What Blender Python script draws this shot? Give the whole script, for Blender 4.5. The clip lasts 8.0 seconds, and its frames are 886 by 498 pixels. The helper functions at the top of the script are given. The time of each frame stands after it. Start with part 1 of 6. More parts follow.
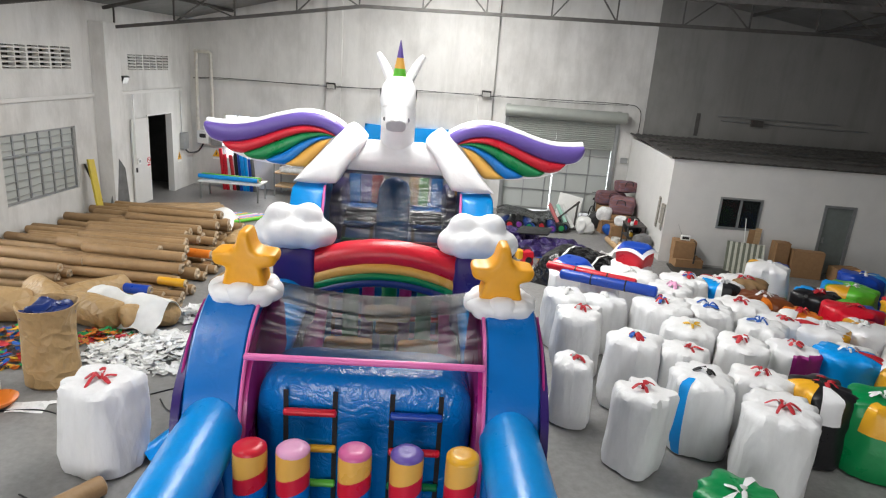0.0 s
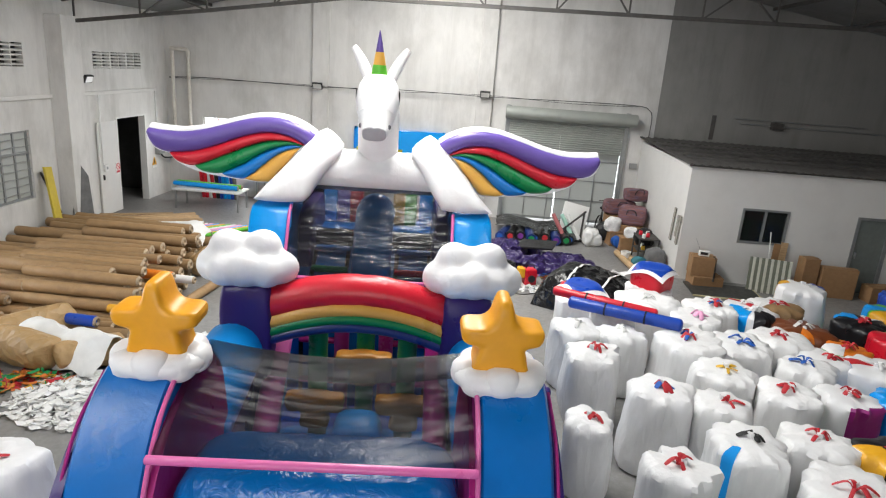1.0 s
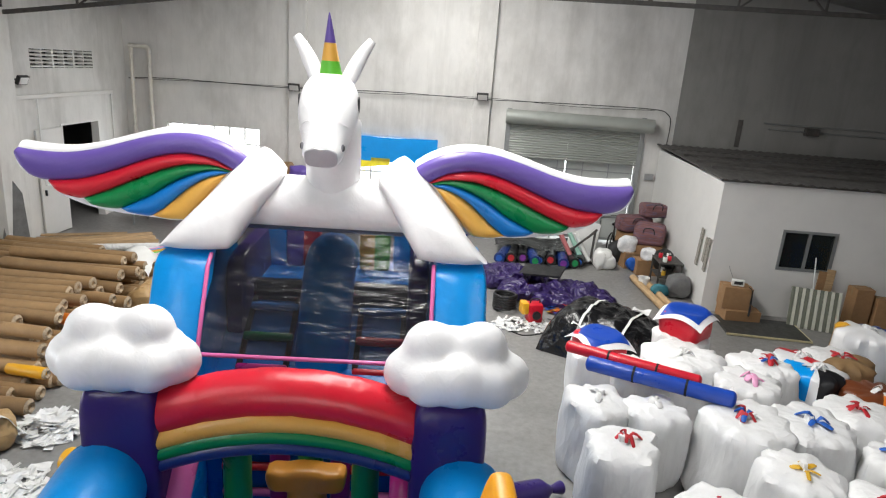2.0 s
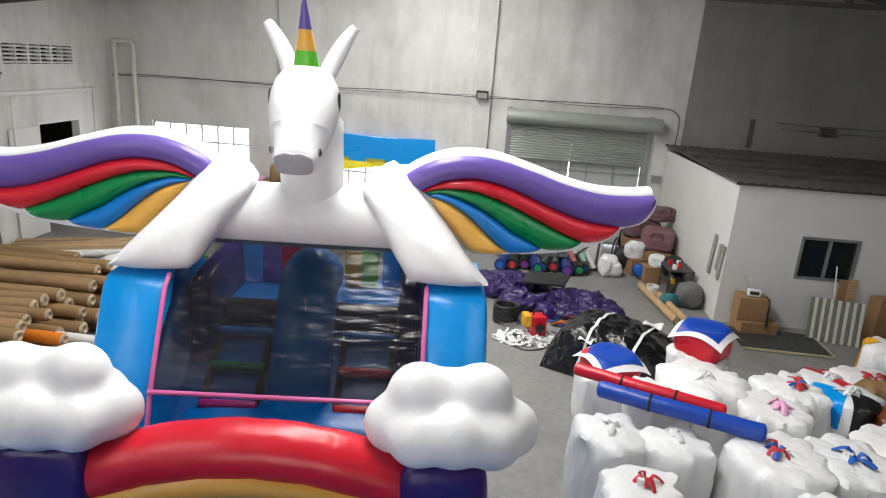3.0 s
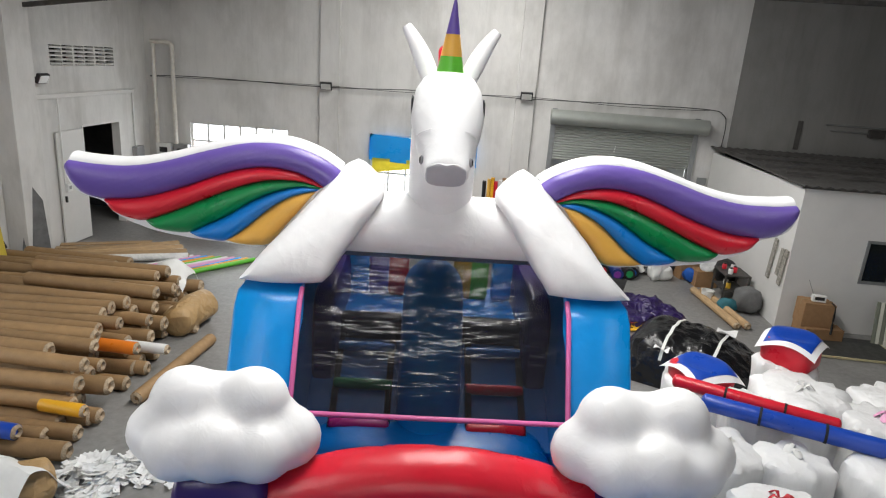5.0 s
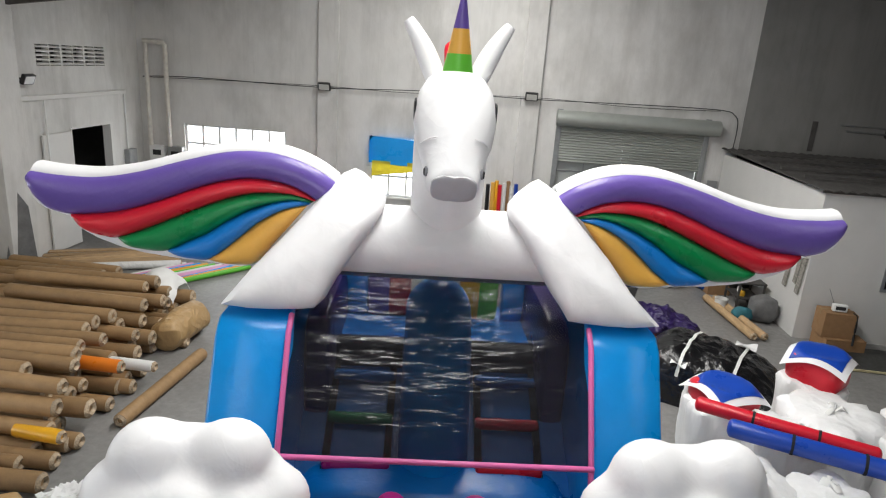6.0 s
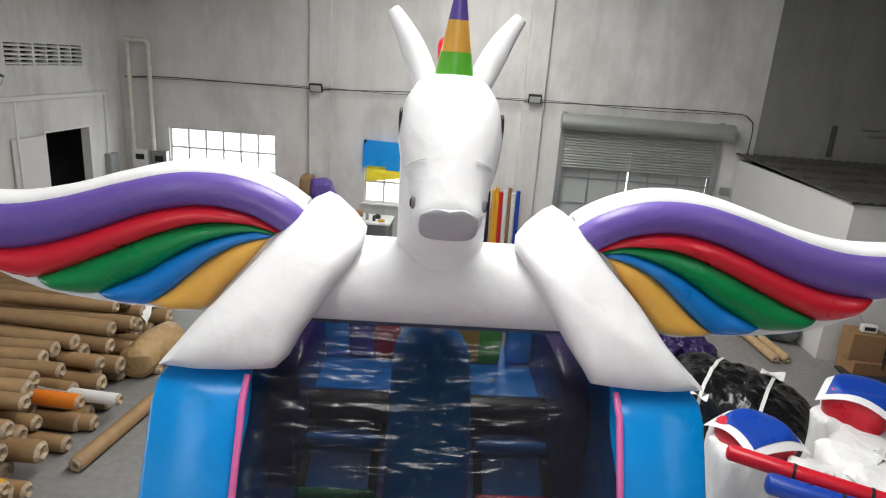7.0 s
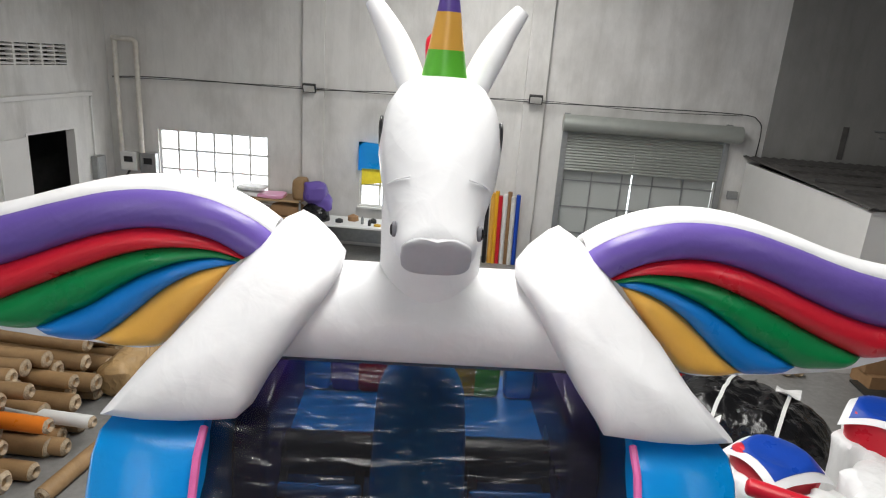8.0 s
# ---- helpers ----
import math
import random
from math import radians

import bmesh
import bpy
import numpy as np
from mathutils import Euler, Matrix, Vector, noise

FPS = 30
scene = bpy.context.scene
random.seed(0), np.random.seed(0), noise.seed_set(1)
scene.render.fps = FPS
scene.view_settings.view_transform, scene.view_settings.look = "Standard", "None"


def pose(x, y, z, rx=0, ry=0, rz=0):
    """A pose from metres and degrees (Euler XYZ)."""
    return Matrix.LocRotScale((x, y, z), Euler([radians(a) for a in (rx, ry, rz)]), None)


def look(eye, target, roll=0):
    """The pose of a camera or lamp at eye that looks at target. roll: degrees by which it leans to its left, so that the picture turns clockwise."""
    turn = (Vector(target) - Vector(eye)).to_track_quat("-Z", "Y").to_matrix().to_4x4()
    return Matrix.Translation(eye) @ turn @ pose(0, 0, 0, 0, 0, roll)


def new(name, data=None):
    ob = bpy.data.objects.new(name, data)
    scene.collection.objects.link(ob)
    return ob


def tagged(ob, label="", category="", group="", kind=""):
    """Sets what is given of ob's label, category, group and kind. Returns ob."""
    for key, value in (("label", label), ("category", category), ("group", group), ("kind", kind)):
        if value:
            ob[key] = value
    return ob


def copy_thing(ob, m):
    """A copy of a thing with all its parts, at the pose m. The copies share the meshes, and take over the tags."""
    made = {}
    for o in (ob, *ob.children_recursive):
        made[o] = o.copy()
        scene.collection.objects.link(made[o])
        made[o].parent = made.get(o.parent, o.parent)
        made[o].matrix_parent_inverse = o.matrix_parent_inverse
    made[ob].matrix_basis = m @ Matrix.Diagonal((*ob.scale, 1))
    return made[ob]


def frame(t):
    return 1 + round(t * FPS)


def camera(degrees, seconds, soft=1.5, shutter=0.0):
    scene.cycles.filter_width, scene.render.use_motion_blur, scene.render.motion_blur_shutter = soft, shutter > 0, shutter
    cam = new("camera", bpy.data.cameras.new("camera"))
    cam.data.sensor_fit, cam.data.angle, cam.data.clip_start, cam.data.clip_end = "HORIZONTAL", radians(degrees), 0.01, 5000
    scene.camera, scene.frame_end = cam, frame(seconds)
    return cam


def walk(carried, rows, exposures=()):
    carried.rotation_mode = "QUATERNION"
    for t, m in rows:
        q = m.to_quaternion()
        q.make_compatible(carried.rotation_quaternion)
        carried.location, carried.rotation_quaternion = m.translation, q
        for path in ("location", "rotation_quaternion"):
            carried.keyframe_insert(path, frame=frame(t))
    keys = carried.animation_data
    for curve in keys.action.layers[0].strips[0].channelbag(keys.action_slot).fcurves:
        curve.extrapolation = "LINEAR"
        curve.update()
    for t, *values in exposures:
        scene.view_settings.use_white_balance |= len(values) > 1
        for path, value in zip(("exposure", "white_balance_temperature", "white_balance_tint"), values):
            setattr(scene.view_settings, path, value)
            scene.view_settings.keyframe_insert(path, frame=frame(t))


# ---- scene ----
cam = camera(70.0, 8.0, 1.15)
PATH = [
    (0, (0.349, -0.698, 5.09), (0.259, 1.221, 4.535), 4.2),
    (0.5, (0.369, 0.016, 5.082), (0.279, 1.935, 4.526), 4.2),
    (1, (0.394, 1.042, 5.048), (0.304, 2.961, 4.493), 4.2),
    (1.5, (0.433, 2.256, 5.025), (0.342, 4.175, 4.47), 4.1),
    (2, (0.466, 3.505, 5.028), (0.375, 5.424, 4.473), 4.1),
    (2.2, (0.462, 3.86, 5.012), (0.372, 5.779, 4.456), 4.1),
    (3.3, (0.455, 4.4, 4.961), (0.367, 6.318, 4.403), 4.2),
    (3.5, (0.347, 4.418, 4.957), (0.26, 6.336, 4.399), 4.2),
    (4, (-0.199, 4.447, 4.946), (-0.286, 6.366, 4.387), 4.2),
    (4.5, (-0.617, 4.441, 4.942), (-0.708, 6.358, 4.381), 4.2),
    (4.7, (-0.685, 4.45, 4.942), (-0.776, 6.367, 4.381), 4.15),
    (5.8, (-0.825, 5.0, 4.927), (-0.919, 6.917, 4.365), 4.05),
    (6, (-0.834, 5.132, 4.927), (-0.928, 7.049, 4.365), 4.0),
    (6.5, (-0.859, 5.793, 4.955), (-0.954, 7.71, 4.393), 4.0),
    (7, (-0.859, 6.096, 4.934), (-0.952, 8.013, 4.372), 4.1),
    (7.5, (-0.85, 6.354, 4.938), (-0.943, 8.271, 4.374), 4.1),
    (8, (-0.84, 6.66, 4.941), (-0.933, 8.577, 4.377), 4.1),
]
walk(cam, [(t, look(eye, target, roll)) for t, eye, target, roll in PATH], [(0, 0.1), (2, -0.08), (3.5, -0.26), (6, -0.44), (8, -0.5)])

# ---------------------------------------------------------------- light
world = bpy.data.worlds.new("world")
scene.world = world
world.use_nodes = True
wn = world.node_tree
sky = wn.nodes.new("ShaderNodeTexSky")
sky.sky_type, sky.sun_disc = "NISHITA", False
sky.sun_elevation, sky.sun_rotation = radians(50), radians(200)
wn.links.new(sky.outputs[0], wn.nodes["Background"].inputs[0])
wn.nodes["Background"].inputs[1].default_value = 0.12


def daylight(name, eye, target, sx, sy, power, colour=(1, 1, 1)):
    """Daylight entering through an opening: an area lamp that fills it."""
    lamp = bpy.data.lights.new(name, "AREA")
    lamp.shape, lamp.size, lamp.size_y, lamp.energy, lamp.color = "RECTANGLE", sx, sy, power, colour
    ob = new(name, lamp)
    ob.matrix_world = look(eye, target)
    return ob


# the three skylights are out of view, added to balance the light
daylight("skylight_middle_daylight", (-0.9, 14.2, 8.35), (-0.9, 14.2, 0), 1.6, 12.8, 1700, (1.0, 0.985, 0.945))
daylight("skylight_front_daylight", (-4.6, 3.0, 7.4), (-3.6, 5.0, 0), 1.4, 9.0, 330, (1.0, 0.99, 0.97))
daylight("skylight_side_daylight", (5.6, 5.0, 8.1), (5.3, 6.0, 0), 1.4, 8.0, 200, (1.0, 0.99, 0.97))
# front light through an assumed gateway behind the camera, never in view
daylight("gate_daylight", (-1.0, -7.7, 2.6), (-0.8, 8.0, 1.0), 7.0, 4.6, 620, (1.0, 0.99, 0.98))
daylight("rear_window_daylight", (-8.0, 23.25, 1.9), (-8.0, 12.0, 0.6), 2.7, 1.6, 60, (0.97, 0.99, 1.0))
# lamp at the added west opening that stays out of view
daylight("side_window_daylight", (-10.95, 9.0, 2.0), (0, 9.0, 0.8), 7.0, 1.5, 100, (0.97, 0.99, 1.0))

# ---------------------------------------------------------------- materials
MATS = {}


def material(name, colour, rough=0.6, metal=0.0, grain=0.0, scale=8.0, bump=0.0, bump_scale=30.0, stain=0.0, stain_scale=1.2,
             stain_colour=None, vary=0.0, coat=0.0, stretch=(1, 1, 1), crease=0.0, facet=0.0, facet_depth=0.3, streak=0.0):
    """A procedural surface: base colour with grain at a fine scale, stains at a broad one, relief, and a shift from thing to thing."""
    if name in MATS:
        return MATS[name]
    m = bpy.data.materials.new(name)
    m.use_nodes = True
    nt = m.node_tree
    b = nt.nodes["Principled BSDF"]
    b.inputs["Roughness"].default_value, b.inputs["Metallic"].default_value = rough, metal
    b.inputs["Coat Weight"].default_value = coat
    b.inputs["Coat Roughness"].default_value = 0.15
    coord = nt.nodes.new("ShaderNodeTexCoord")
    mp = nt.nodes.new("ShaderNodeMapping")
    mp.inputs["Scale"].default_value = stretch
    nt.links.new(coord.outputs["Object"], mp.inputs["Vector"])

    def tex(sc, detail=5.0, ro=0.6, bend=0.0):
        n = nt.nodes.new("ShaderNodeTexNoise")
        n.inputs["Distortion"].default_value = bend
        n.inputs["Scale"].default_value, n.inputs["Detail"].default_value, n.inputs["Roughness"].default_value = sc, detail, ro
        nt.links.new(mp.outputs[0], n.inputs["Vector"])
        return n.outputs["Fac"]

    def mix(fac, a, c, mode="MIX"):
        n = nt.nodes.new("ShaderNodeMix")
        n.data_type, n.blend_type = "RGBA", mode
        for sock, v in ((n.inputs[0], fac), (n.inputs[6], a), (n.inputs[7], c)):
            if isinstance(v, bpy.types.NodeSocket):
                nt.links.new(v, sock)
            else:
                sock.default_value = v if isinstance(v, float) else (*v[:3], 1)
        return n.outputs[2]

    def remap(v, lo, hi, a=0.0, c=1.0):
        n = nt.nodes.new("ShaderNodeMapRange")
        for k, x in enumerate((lo, hi, a, c)):
            n.inputs[k + 1].default_value = x
        nt.links.new(v, n.inputs[0])
        return n.outputs[0]

    col = colour
    if grain:
        dark = tuple(c * (1 - grain) for c in colour)
        light = tuple(min(1, c * (1 + grain * 0.6)) for c in colour)
        col = mix(remap(tex(scale), 0.3, 0.7), dark, light)
    if stain:
        sc = stain_colour or tuple(c * 0.45 for c in colour)
        col = mix(remap(tex(stain_scale, 7.0, 0.65), 0.48, 0.72, 0.0, stain), col, sc)
    if streak:
        long = nt.nodes.new("ShaderNodeMapping")
        long.inputs["Scale"].default_value = (1.0, 1.0, 0.09)
        nt.links.new(coord.outputs["Object"], long.inputs["Vector"])
        for sc, lo, share in ((2.4, 0.5, streak), (9.0, 0.56, streak * 0.7)):
            n = nt.nodes.new("ShaderNodeTexNoise")
            n.inputs["Scale"].default_value, n.inputs["Detail"].default_value, n.inputs["Roughness"].default_value = sc, 6.0, 0.62
            nt.links.new(long.outputs[0], n.inputs["Vector"])
            col = mix(remap(n.outputs["Fac"], lo, lo + 0.22, 0.0, share), col, stain_colour or tuple(c * 0.45 for c in colour))
    if vary:
        info = nt.nodes.new("ShaderNodeObjectInfo")
        hsv = nt.nodes.new("ShaderNodeHueSaturation")
        nt.links.new(remap(info.outputs["Random"], 0, 1, 1 - vary, 1 + vary), hsv.inputs["Value"])
        if isinstance(col, tuple):
            hsv.inputs["Color"].default_value = (*col, 1)
        else:
            nt.links.new(col, hsv.inputs["Color"])
        col = hsv.outputs[0]
    if isinstance(col, tuple):
        b.inputs["Base Color"].default_value = (*col, 1)
    else:
        nt.links.new(col, b.inputs["Base Color"])
    if bump:
        bn = nt.nodes.new("ShaderNodeBump")
        bn.inputs["Strength"].default_value, bn.inputs["Distance"].default_value = min(1, bump), 0.02
        nt.links.new(tex(bump_scale, 3.0, 0.55, crease), bn.inputs["Height"])
        if facet:
            vor, fb = nt.nodes.new("ShaderNodeTexVoronoi"), nt.nodes.new("ShaderNodeBump")
            vor.inputs["Scale"].default_value = facet
            warp = nt.nodes.new("ShaderNodeVectorMath")
            warp.operation = "MULTIPLY_ADD"
            big = nt.nodes.new("ShaderNodeTexNoise")
            big.inputs["Scale"].default_value = 2.5
            warp.inputs[1].default_value = (0.6, 0.6, 0.6)
            nt.links.new(mp.outputs[0], big.inputs["Vector"])
            nt.links.new(big.outputs["Color"], warp.inputs[0])
            nt.links.new(mp.outputs[0], warp.inputs[2])
            nt.links.new(warp.outputs[0], vor.inputs["Vector"])
            fb.inputs["Strength"].default_value, fb.inputs["Distance"].default_value = facet_depth, 0.12
            nt.links.new(vor.outputs["Distance"], fb.inputs["Height"])
            nt.links.new(fb.outputs[0], bn.inputs["Normal"])
        nt.links.new(bn.outputs[0], b.inputs["Normal"])
        nt.links.new(remap(tex(bump_scale * 0.3), 0.3, 0.7, max(0.02, rough - 0.08), min(1, rough + 0.1)), b.inputs["Roughness"])
    MATS[name] = m
    return m


def pvc(name, colour, rough=0.32):
    """Welded tarpaulin of an inflatable: satin plastic with shallow creases."""
    return material("pvc_" + name, colour, rough, grain=0.05, scale=3, bump=0.26, bump_scale=7.0, stain=0.1, stain_scale=2.0, crease=0.6, facet=5.5, facet_depth=0.03)


BLUE = pvc("blue", (0.0, 0.155, 0.52))
SKY_BLUE = pvc("sky_blue", (0.0, 0.295, 0.78))
WHITE = material("pvc_white", (0.82, 0.82, 0.83), 0.38, grain=0.04, scale=3, bump=0.26, bump_scale=5.5, stain=0.08, stain_scale=2.0, crease=0.6, facet=4.5, facet_depth=0.06)
PURPLE = pvc("purple", (0.135, 0.085, 0.36))
DEEP_PURPLE = pvc("deep_purple", (0.032, 0.012, 0.14))
CLEAR_BLUE = material("film_covered_blue", (0.0, 0.16, 0.52), 0.12, grain=0.05, scale=3, bump=0.9, bump_scale=5.5, crease=2.0)
MAGENTA = pvc("magenta", (0.42, 0.02, 0.20))
PINK = pvc("pink", (0.75, 0.16, 0.42))
RED = pvc("red", (0.62, 0.012, 0.03))
GREEN = pvc("green", (0.0, 0.22, 0.06))
LIGHT_GREEN = pvc("light_green", (0.12, 0.50, 0.04))
YELLOW = pvc("yellow", (0.75, 0.38, 0.02))
SAND = pvc("sand", (0.78, 0.42, 0.075))
ORANGE = pvc("orange", (0.75, 0.20, 0.02))
NAVY = pvc("navy", (0.01, 0.03, 0.16))
BLACK_PVC = pvc("black", (0.012, 0.012, 0.014))
PALE_PINK = pvc("pale_pink", (0.75, 0.35, 0.55))
ROYAL = pvc("royal", (0.01, 0.06, 0.40))
BROWN_PVC = pvc("brown", (0.16, 0.045, 0.015))
WEBBING = material("black_webbing", (0.01, 0.01, 0.011), 0.8, bump=0.4, bump_scale=120)
SACK = material("woven_sack", (0.78, 0.78, 0.78), 0.5, grain=0.05, scale=5, bump=0.42, bump_scale=8, stain=0.12, stain_scale=3, vary=0.06, stretch=(1.3, 1.3, 0.4), facet=4.2, facet_depth=0.2)
KRAFT = material("kraft_paper", (0.31, 0.19, 0.088), 0.6, grain=0.16, scale=6, bump=0.3, bump_scale=14, stain=0.25, stain_scale=2.5, vary=0.16)
KRAFT_SACK = material("creased_kraft", (0.42, 0.27, 0.12), 0.5, grain=0.12, scale=5, bump=0.4, bump_scale=12, stain=0.2, facet=5.0, facet_depth=0.4)
KRAFT_END = material("roll_end", (0.40, 0.31, 0.21), 0.85, grain=0.45, scale=26, bump=0.5, bump_scale=40, vary=0.2)
CARD = material("cardboard", (0.30, 0.17, 0.08), 0.8, grain=0.12, scale=9, bump=0.15, bump_scale=40, stain=0.3, vary=0.1)
FLOOR = material("concrete_floor", (0.24, 0.235, 0.228), 0.42, grain=0.18, scale=9, bump=0.1, bump_scale=50, stain=0.55, stain_scale=0.45)
PLASTER = material("plaster_wall", (0.66, 0.65, 0.63), 0.9, grain=0.06, scale=3, bump=0.2, bump_scale=18, stain=0.55, stain_scale=0.55, stain_colour=(0.32, 0.31, 0.29), stretch=(1, 1, 0.55), streak=0.26)
# grime, over a base darkened to carry the weaker light at the east end
GRIMY_DIM_PLASTER = material("grimy_dimmed_plaster", (0.24, 0.235, 0.225), 0.92, grain=0.12, scale=2, bump=0.2, bump_scale=18, stain=0.5, stain_scale=0.5, stain_colour=(0.14, 0.135, 0.13), stretch=(1, 1, 0.6), streak=0.35)
PAINT = material("office_wall_paint", (0.67, 0.66, 0.64), 0.75, grain=0.03, scale=2, bump=0.08, bump_scale=30, stain=0.12, stain_scale=0.8)
STEEL = material("dark_steel", (0.09, 0.085, 0.08), 0.6, 0.5, grain=0.3, scale=8, bump=0.2, bump_scale=40)
GREY_STEEL = material("grey_steel", (0.33, 0.34, 0.34), 0.45, 0.6, grain=0.12, scale=8, bump=0.1, bump_scale=40, stain=0.25)
SHUTTER = material("shutter_steel", (0.40, 0.42, 0.39), 0.45, 0.4, grain=0.1, scale=4, stain=0.3, stain_scale=1.0, bump=0.1)
ROOFING = material("dark_roofing", (0.10, 0.095, 0.09), 0.75, 0.2, grain=0.3, scale=3, stain=0.5, stain_scale=1.2, bump=0.2)
CEILING = material("roof_underside", (0.20, 0.20, 0.195), 0.8, 0.1, grain=0.2, scale=2, stain=0.4, stain_scale=0.5, bump=0.1)
PLASTIC_WHITE = material("white_plastic", (0.74, 0.74, 0.72), 0.4, grain=0.05, bump=0.05)
BLACK_PLASTIC = material("black_plastic", (0.015, 0.015, 0.016), 0.45, grain=0.2, bump=0.1)
BLACK_FILM = material("black_film", (0.008, 0.008, 0.009), 0.2, bump=1.0, bump_scale=9, facet=3.5)
PIPE = material("cream_pipe", (0.66, 0.63, 0.57), 0.45, grain=0.1, stain=0.3, stain_scale=3)
PAPER = material("scrap_paper", (0.76, 0.76, 0.75), 0.7, grain=0.06, scale=12, bump=0.4, bump_scale=18, vary=0.08, facet=6.0)
WOOD = material("pale_wood", (0.45, 0.30, 0.16), 0.6, grain=0.25, scale=5, bump=0.2, bump_scale=30, stretch=(1, 8, 8), vary=0.15)
DARK_CLOTH = material("purple_tarp", (0.024, 0.01, 0.085), 0.35, grain=0.3, scale=6, bump=0.9, bump_scale=10, facet=6.0, facet_depth=0.6)
GREY_FELT = material("grey_felt", (0.15, 0.15, 0.15), 0.9, grain=0.25, scale=5, bump=0.3, bump_scale=30, stain=0.4)
# near-black base colour stands in for the shade of unlit spaces
SHADE_TONE = material("shade_tone", (0.06, 0.06, 0.058), 0.9, grain=0.3, scale=2, bump=0.1)
CLOTHS = [material("cloth_" + n, c, 0.6, grain=0.25, scale=8, bump=0.7, bump_scale=14) for n, c in (
    ("red", (0.5, 0.02, 0.03)), ("blue", (0.01, 0.10, 0.45)), ("green", (0.01, 0.28, 0.08)), ("yellow", (0.65, 0.38, 0.02)),
    ("orange", (0.6, 0.16, 0.02)), ("violet", (0.2, 0.03, 0.3)), ("white", (0.75, 0.75, 0.75)), ("black", (0.015, 0.015, 0.016)))]


def glass_like(name, colour, alpha, rough, bump=0.0, bump_scale=4.0, shine=0.35):
    """A thin sheet that lets part of the light straight through."""
    m = bpy.data.materials.new(name)
    m.use_nodes = True
    nt = m.node_tree
    b = nt.nodes["Principled BSDF"]
    b.inputs["Base Color"].default_value, b.inputs["Roughness"].default_value = (*colour, 1), rough
    b.inputs["Specular IOR Level"].default_value = shine
    clear, mixer = nt.nodes.new("ShaderNodeBsdfTransparent"), nt.nodes.new("ShaderNodeMixShader")
    mixer.inputs[0].default_value = alpha
    nt.links.new(clear.outputs[0], mixer.inputs[1])
    nt.links.new(b.outputs[0], mixer.inputs[2])
    nt.links.new(mixer.outputs[0], nt.nodes["Material Output"].inputs[0])
    if bump:
        n, bn = nt.nodes.new("ShaderNodeTexNoise"), nt.nodes.new("ShaderNodeBump")
        n.inputs["Scale"].default_value, n.inputs["Detail"].default_value = bump_scale, 3
        mp, tc = nt.nodes.new("ShaderNodeMapping"), nt.nodes.new("ShaderNodeTexCoord")
        mp.inputs["Scale"].default_value = (0.5, 2.2, 2.2)
        nt.links.new(tc.outputs["Object"], mp.inputs[0])
        nt.links.new(mp.outputs[0], n.inputs["Vector"])
        bn.inputs["Strength"].default_value, bn.inputs["Distance"].default_value = bump, 0.05
        nt.links.new(n.outputs["Fac"], bn.inputs["Height"])
        nt.links.new(bn.outputs[0], b.inputs["Normal"])
    return m


NETTING = glass_like("black_mesh", (0.012, 0.012, 0.014), 0.38, 0.24, 0.5, 2.6, 0.1)
REAR_NETTING = glass_like("glossy_black_mesh", (0.018, 0.018, 0.021), 0.46, 0.2, 0.9, 3.6, 0.36)
GLASS = glass_like("window_glass", (0.02, 0.025, 0.025), 0.55, 0.06)
FROSTED = glass_like("frosted_sheet", (0.45, 0.47, 0.45), 0.93, 0.5)


def glow(name, colour, strength):
    m = bpy.data.materials.new(name)
    m.use_nodes = True
    b = m.node_tree.nodes["Principled BSDF"]
    b.inputs["Base Color"].default_value = (*colour, 1)
    b.inputs["Emission Color"].default_value, b.inputs["Emission Strength"].default_value = (*colour, 1), strength
    return m


# glowing sheets set outside the openings in place of daylight
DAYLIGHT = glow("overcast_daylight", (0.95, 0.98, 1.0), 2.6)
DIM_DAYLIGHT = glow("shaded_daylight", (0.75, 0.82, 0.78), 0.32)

# ---------------------------------------------------------------- mesh tools
def mesh_of(name, verts, faces, mat, smooth=True, crease=None):
    me = bpy.data.meshes.new(name)
    me.from_pydata([tuple(map(float, v)) for v in verts], [], faces)
    me.materials.append(mat)
    if smooth:
        me.polygons.foreach_set("use_smooth", [True] * len(me.polygons))
        if crease:
            me.set_sharp_from_angle(angle=radians(crease))
    me.update()
    return me


def part(name, geo, mat, parent=None, label="", smooth=True, crease=40, at=None):
    """Links (verts, faces) as one mesh object, under a thing or a part."""
    ob = new(name, mesh_of(name, geo[0], geo[1], mat, smooth, crease))
    if parent is not None:
        ob.parent = parent
    if at is not None:
        ob.matrix_local = at
    return tagged(ob, label)


def thing(name, at=None, label="", category="", group="", kind=""):
    ob = new(name)
    ob.empty_display_size = 0.2
    if at is not None:
        ob.matrix_world = at
    return tagged(ob, label, category, group, kind)


def join(*geos):
    verts, faces = [], []
    for v, f in geos:
        k = len(verts)
        verts += [tuple(p) for p in v]
        faces += [tuple(i + k for i in q) for q in f]
    return verts, faces


def moved(geo, m):
    return [m @ Vector(tuple(map(float, v))) for v in geo[0]], geo[1]


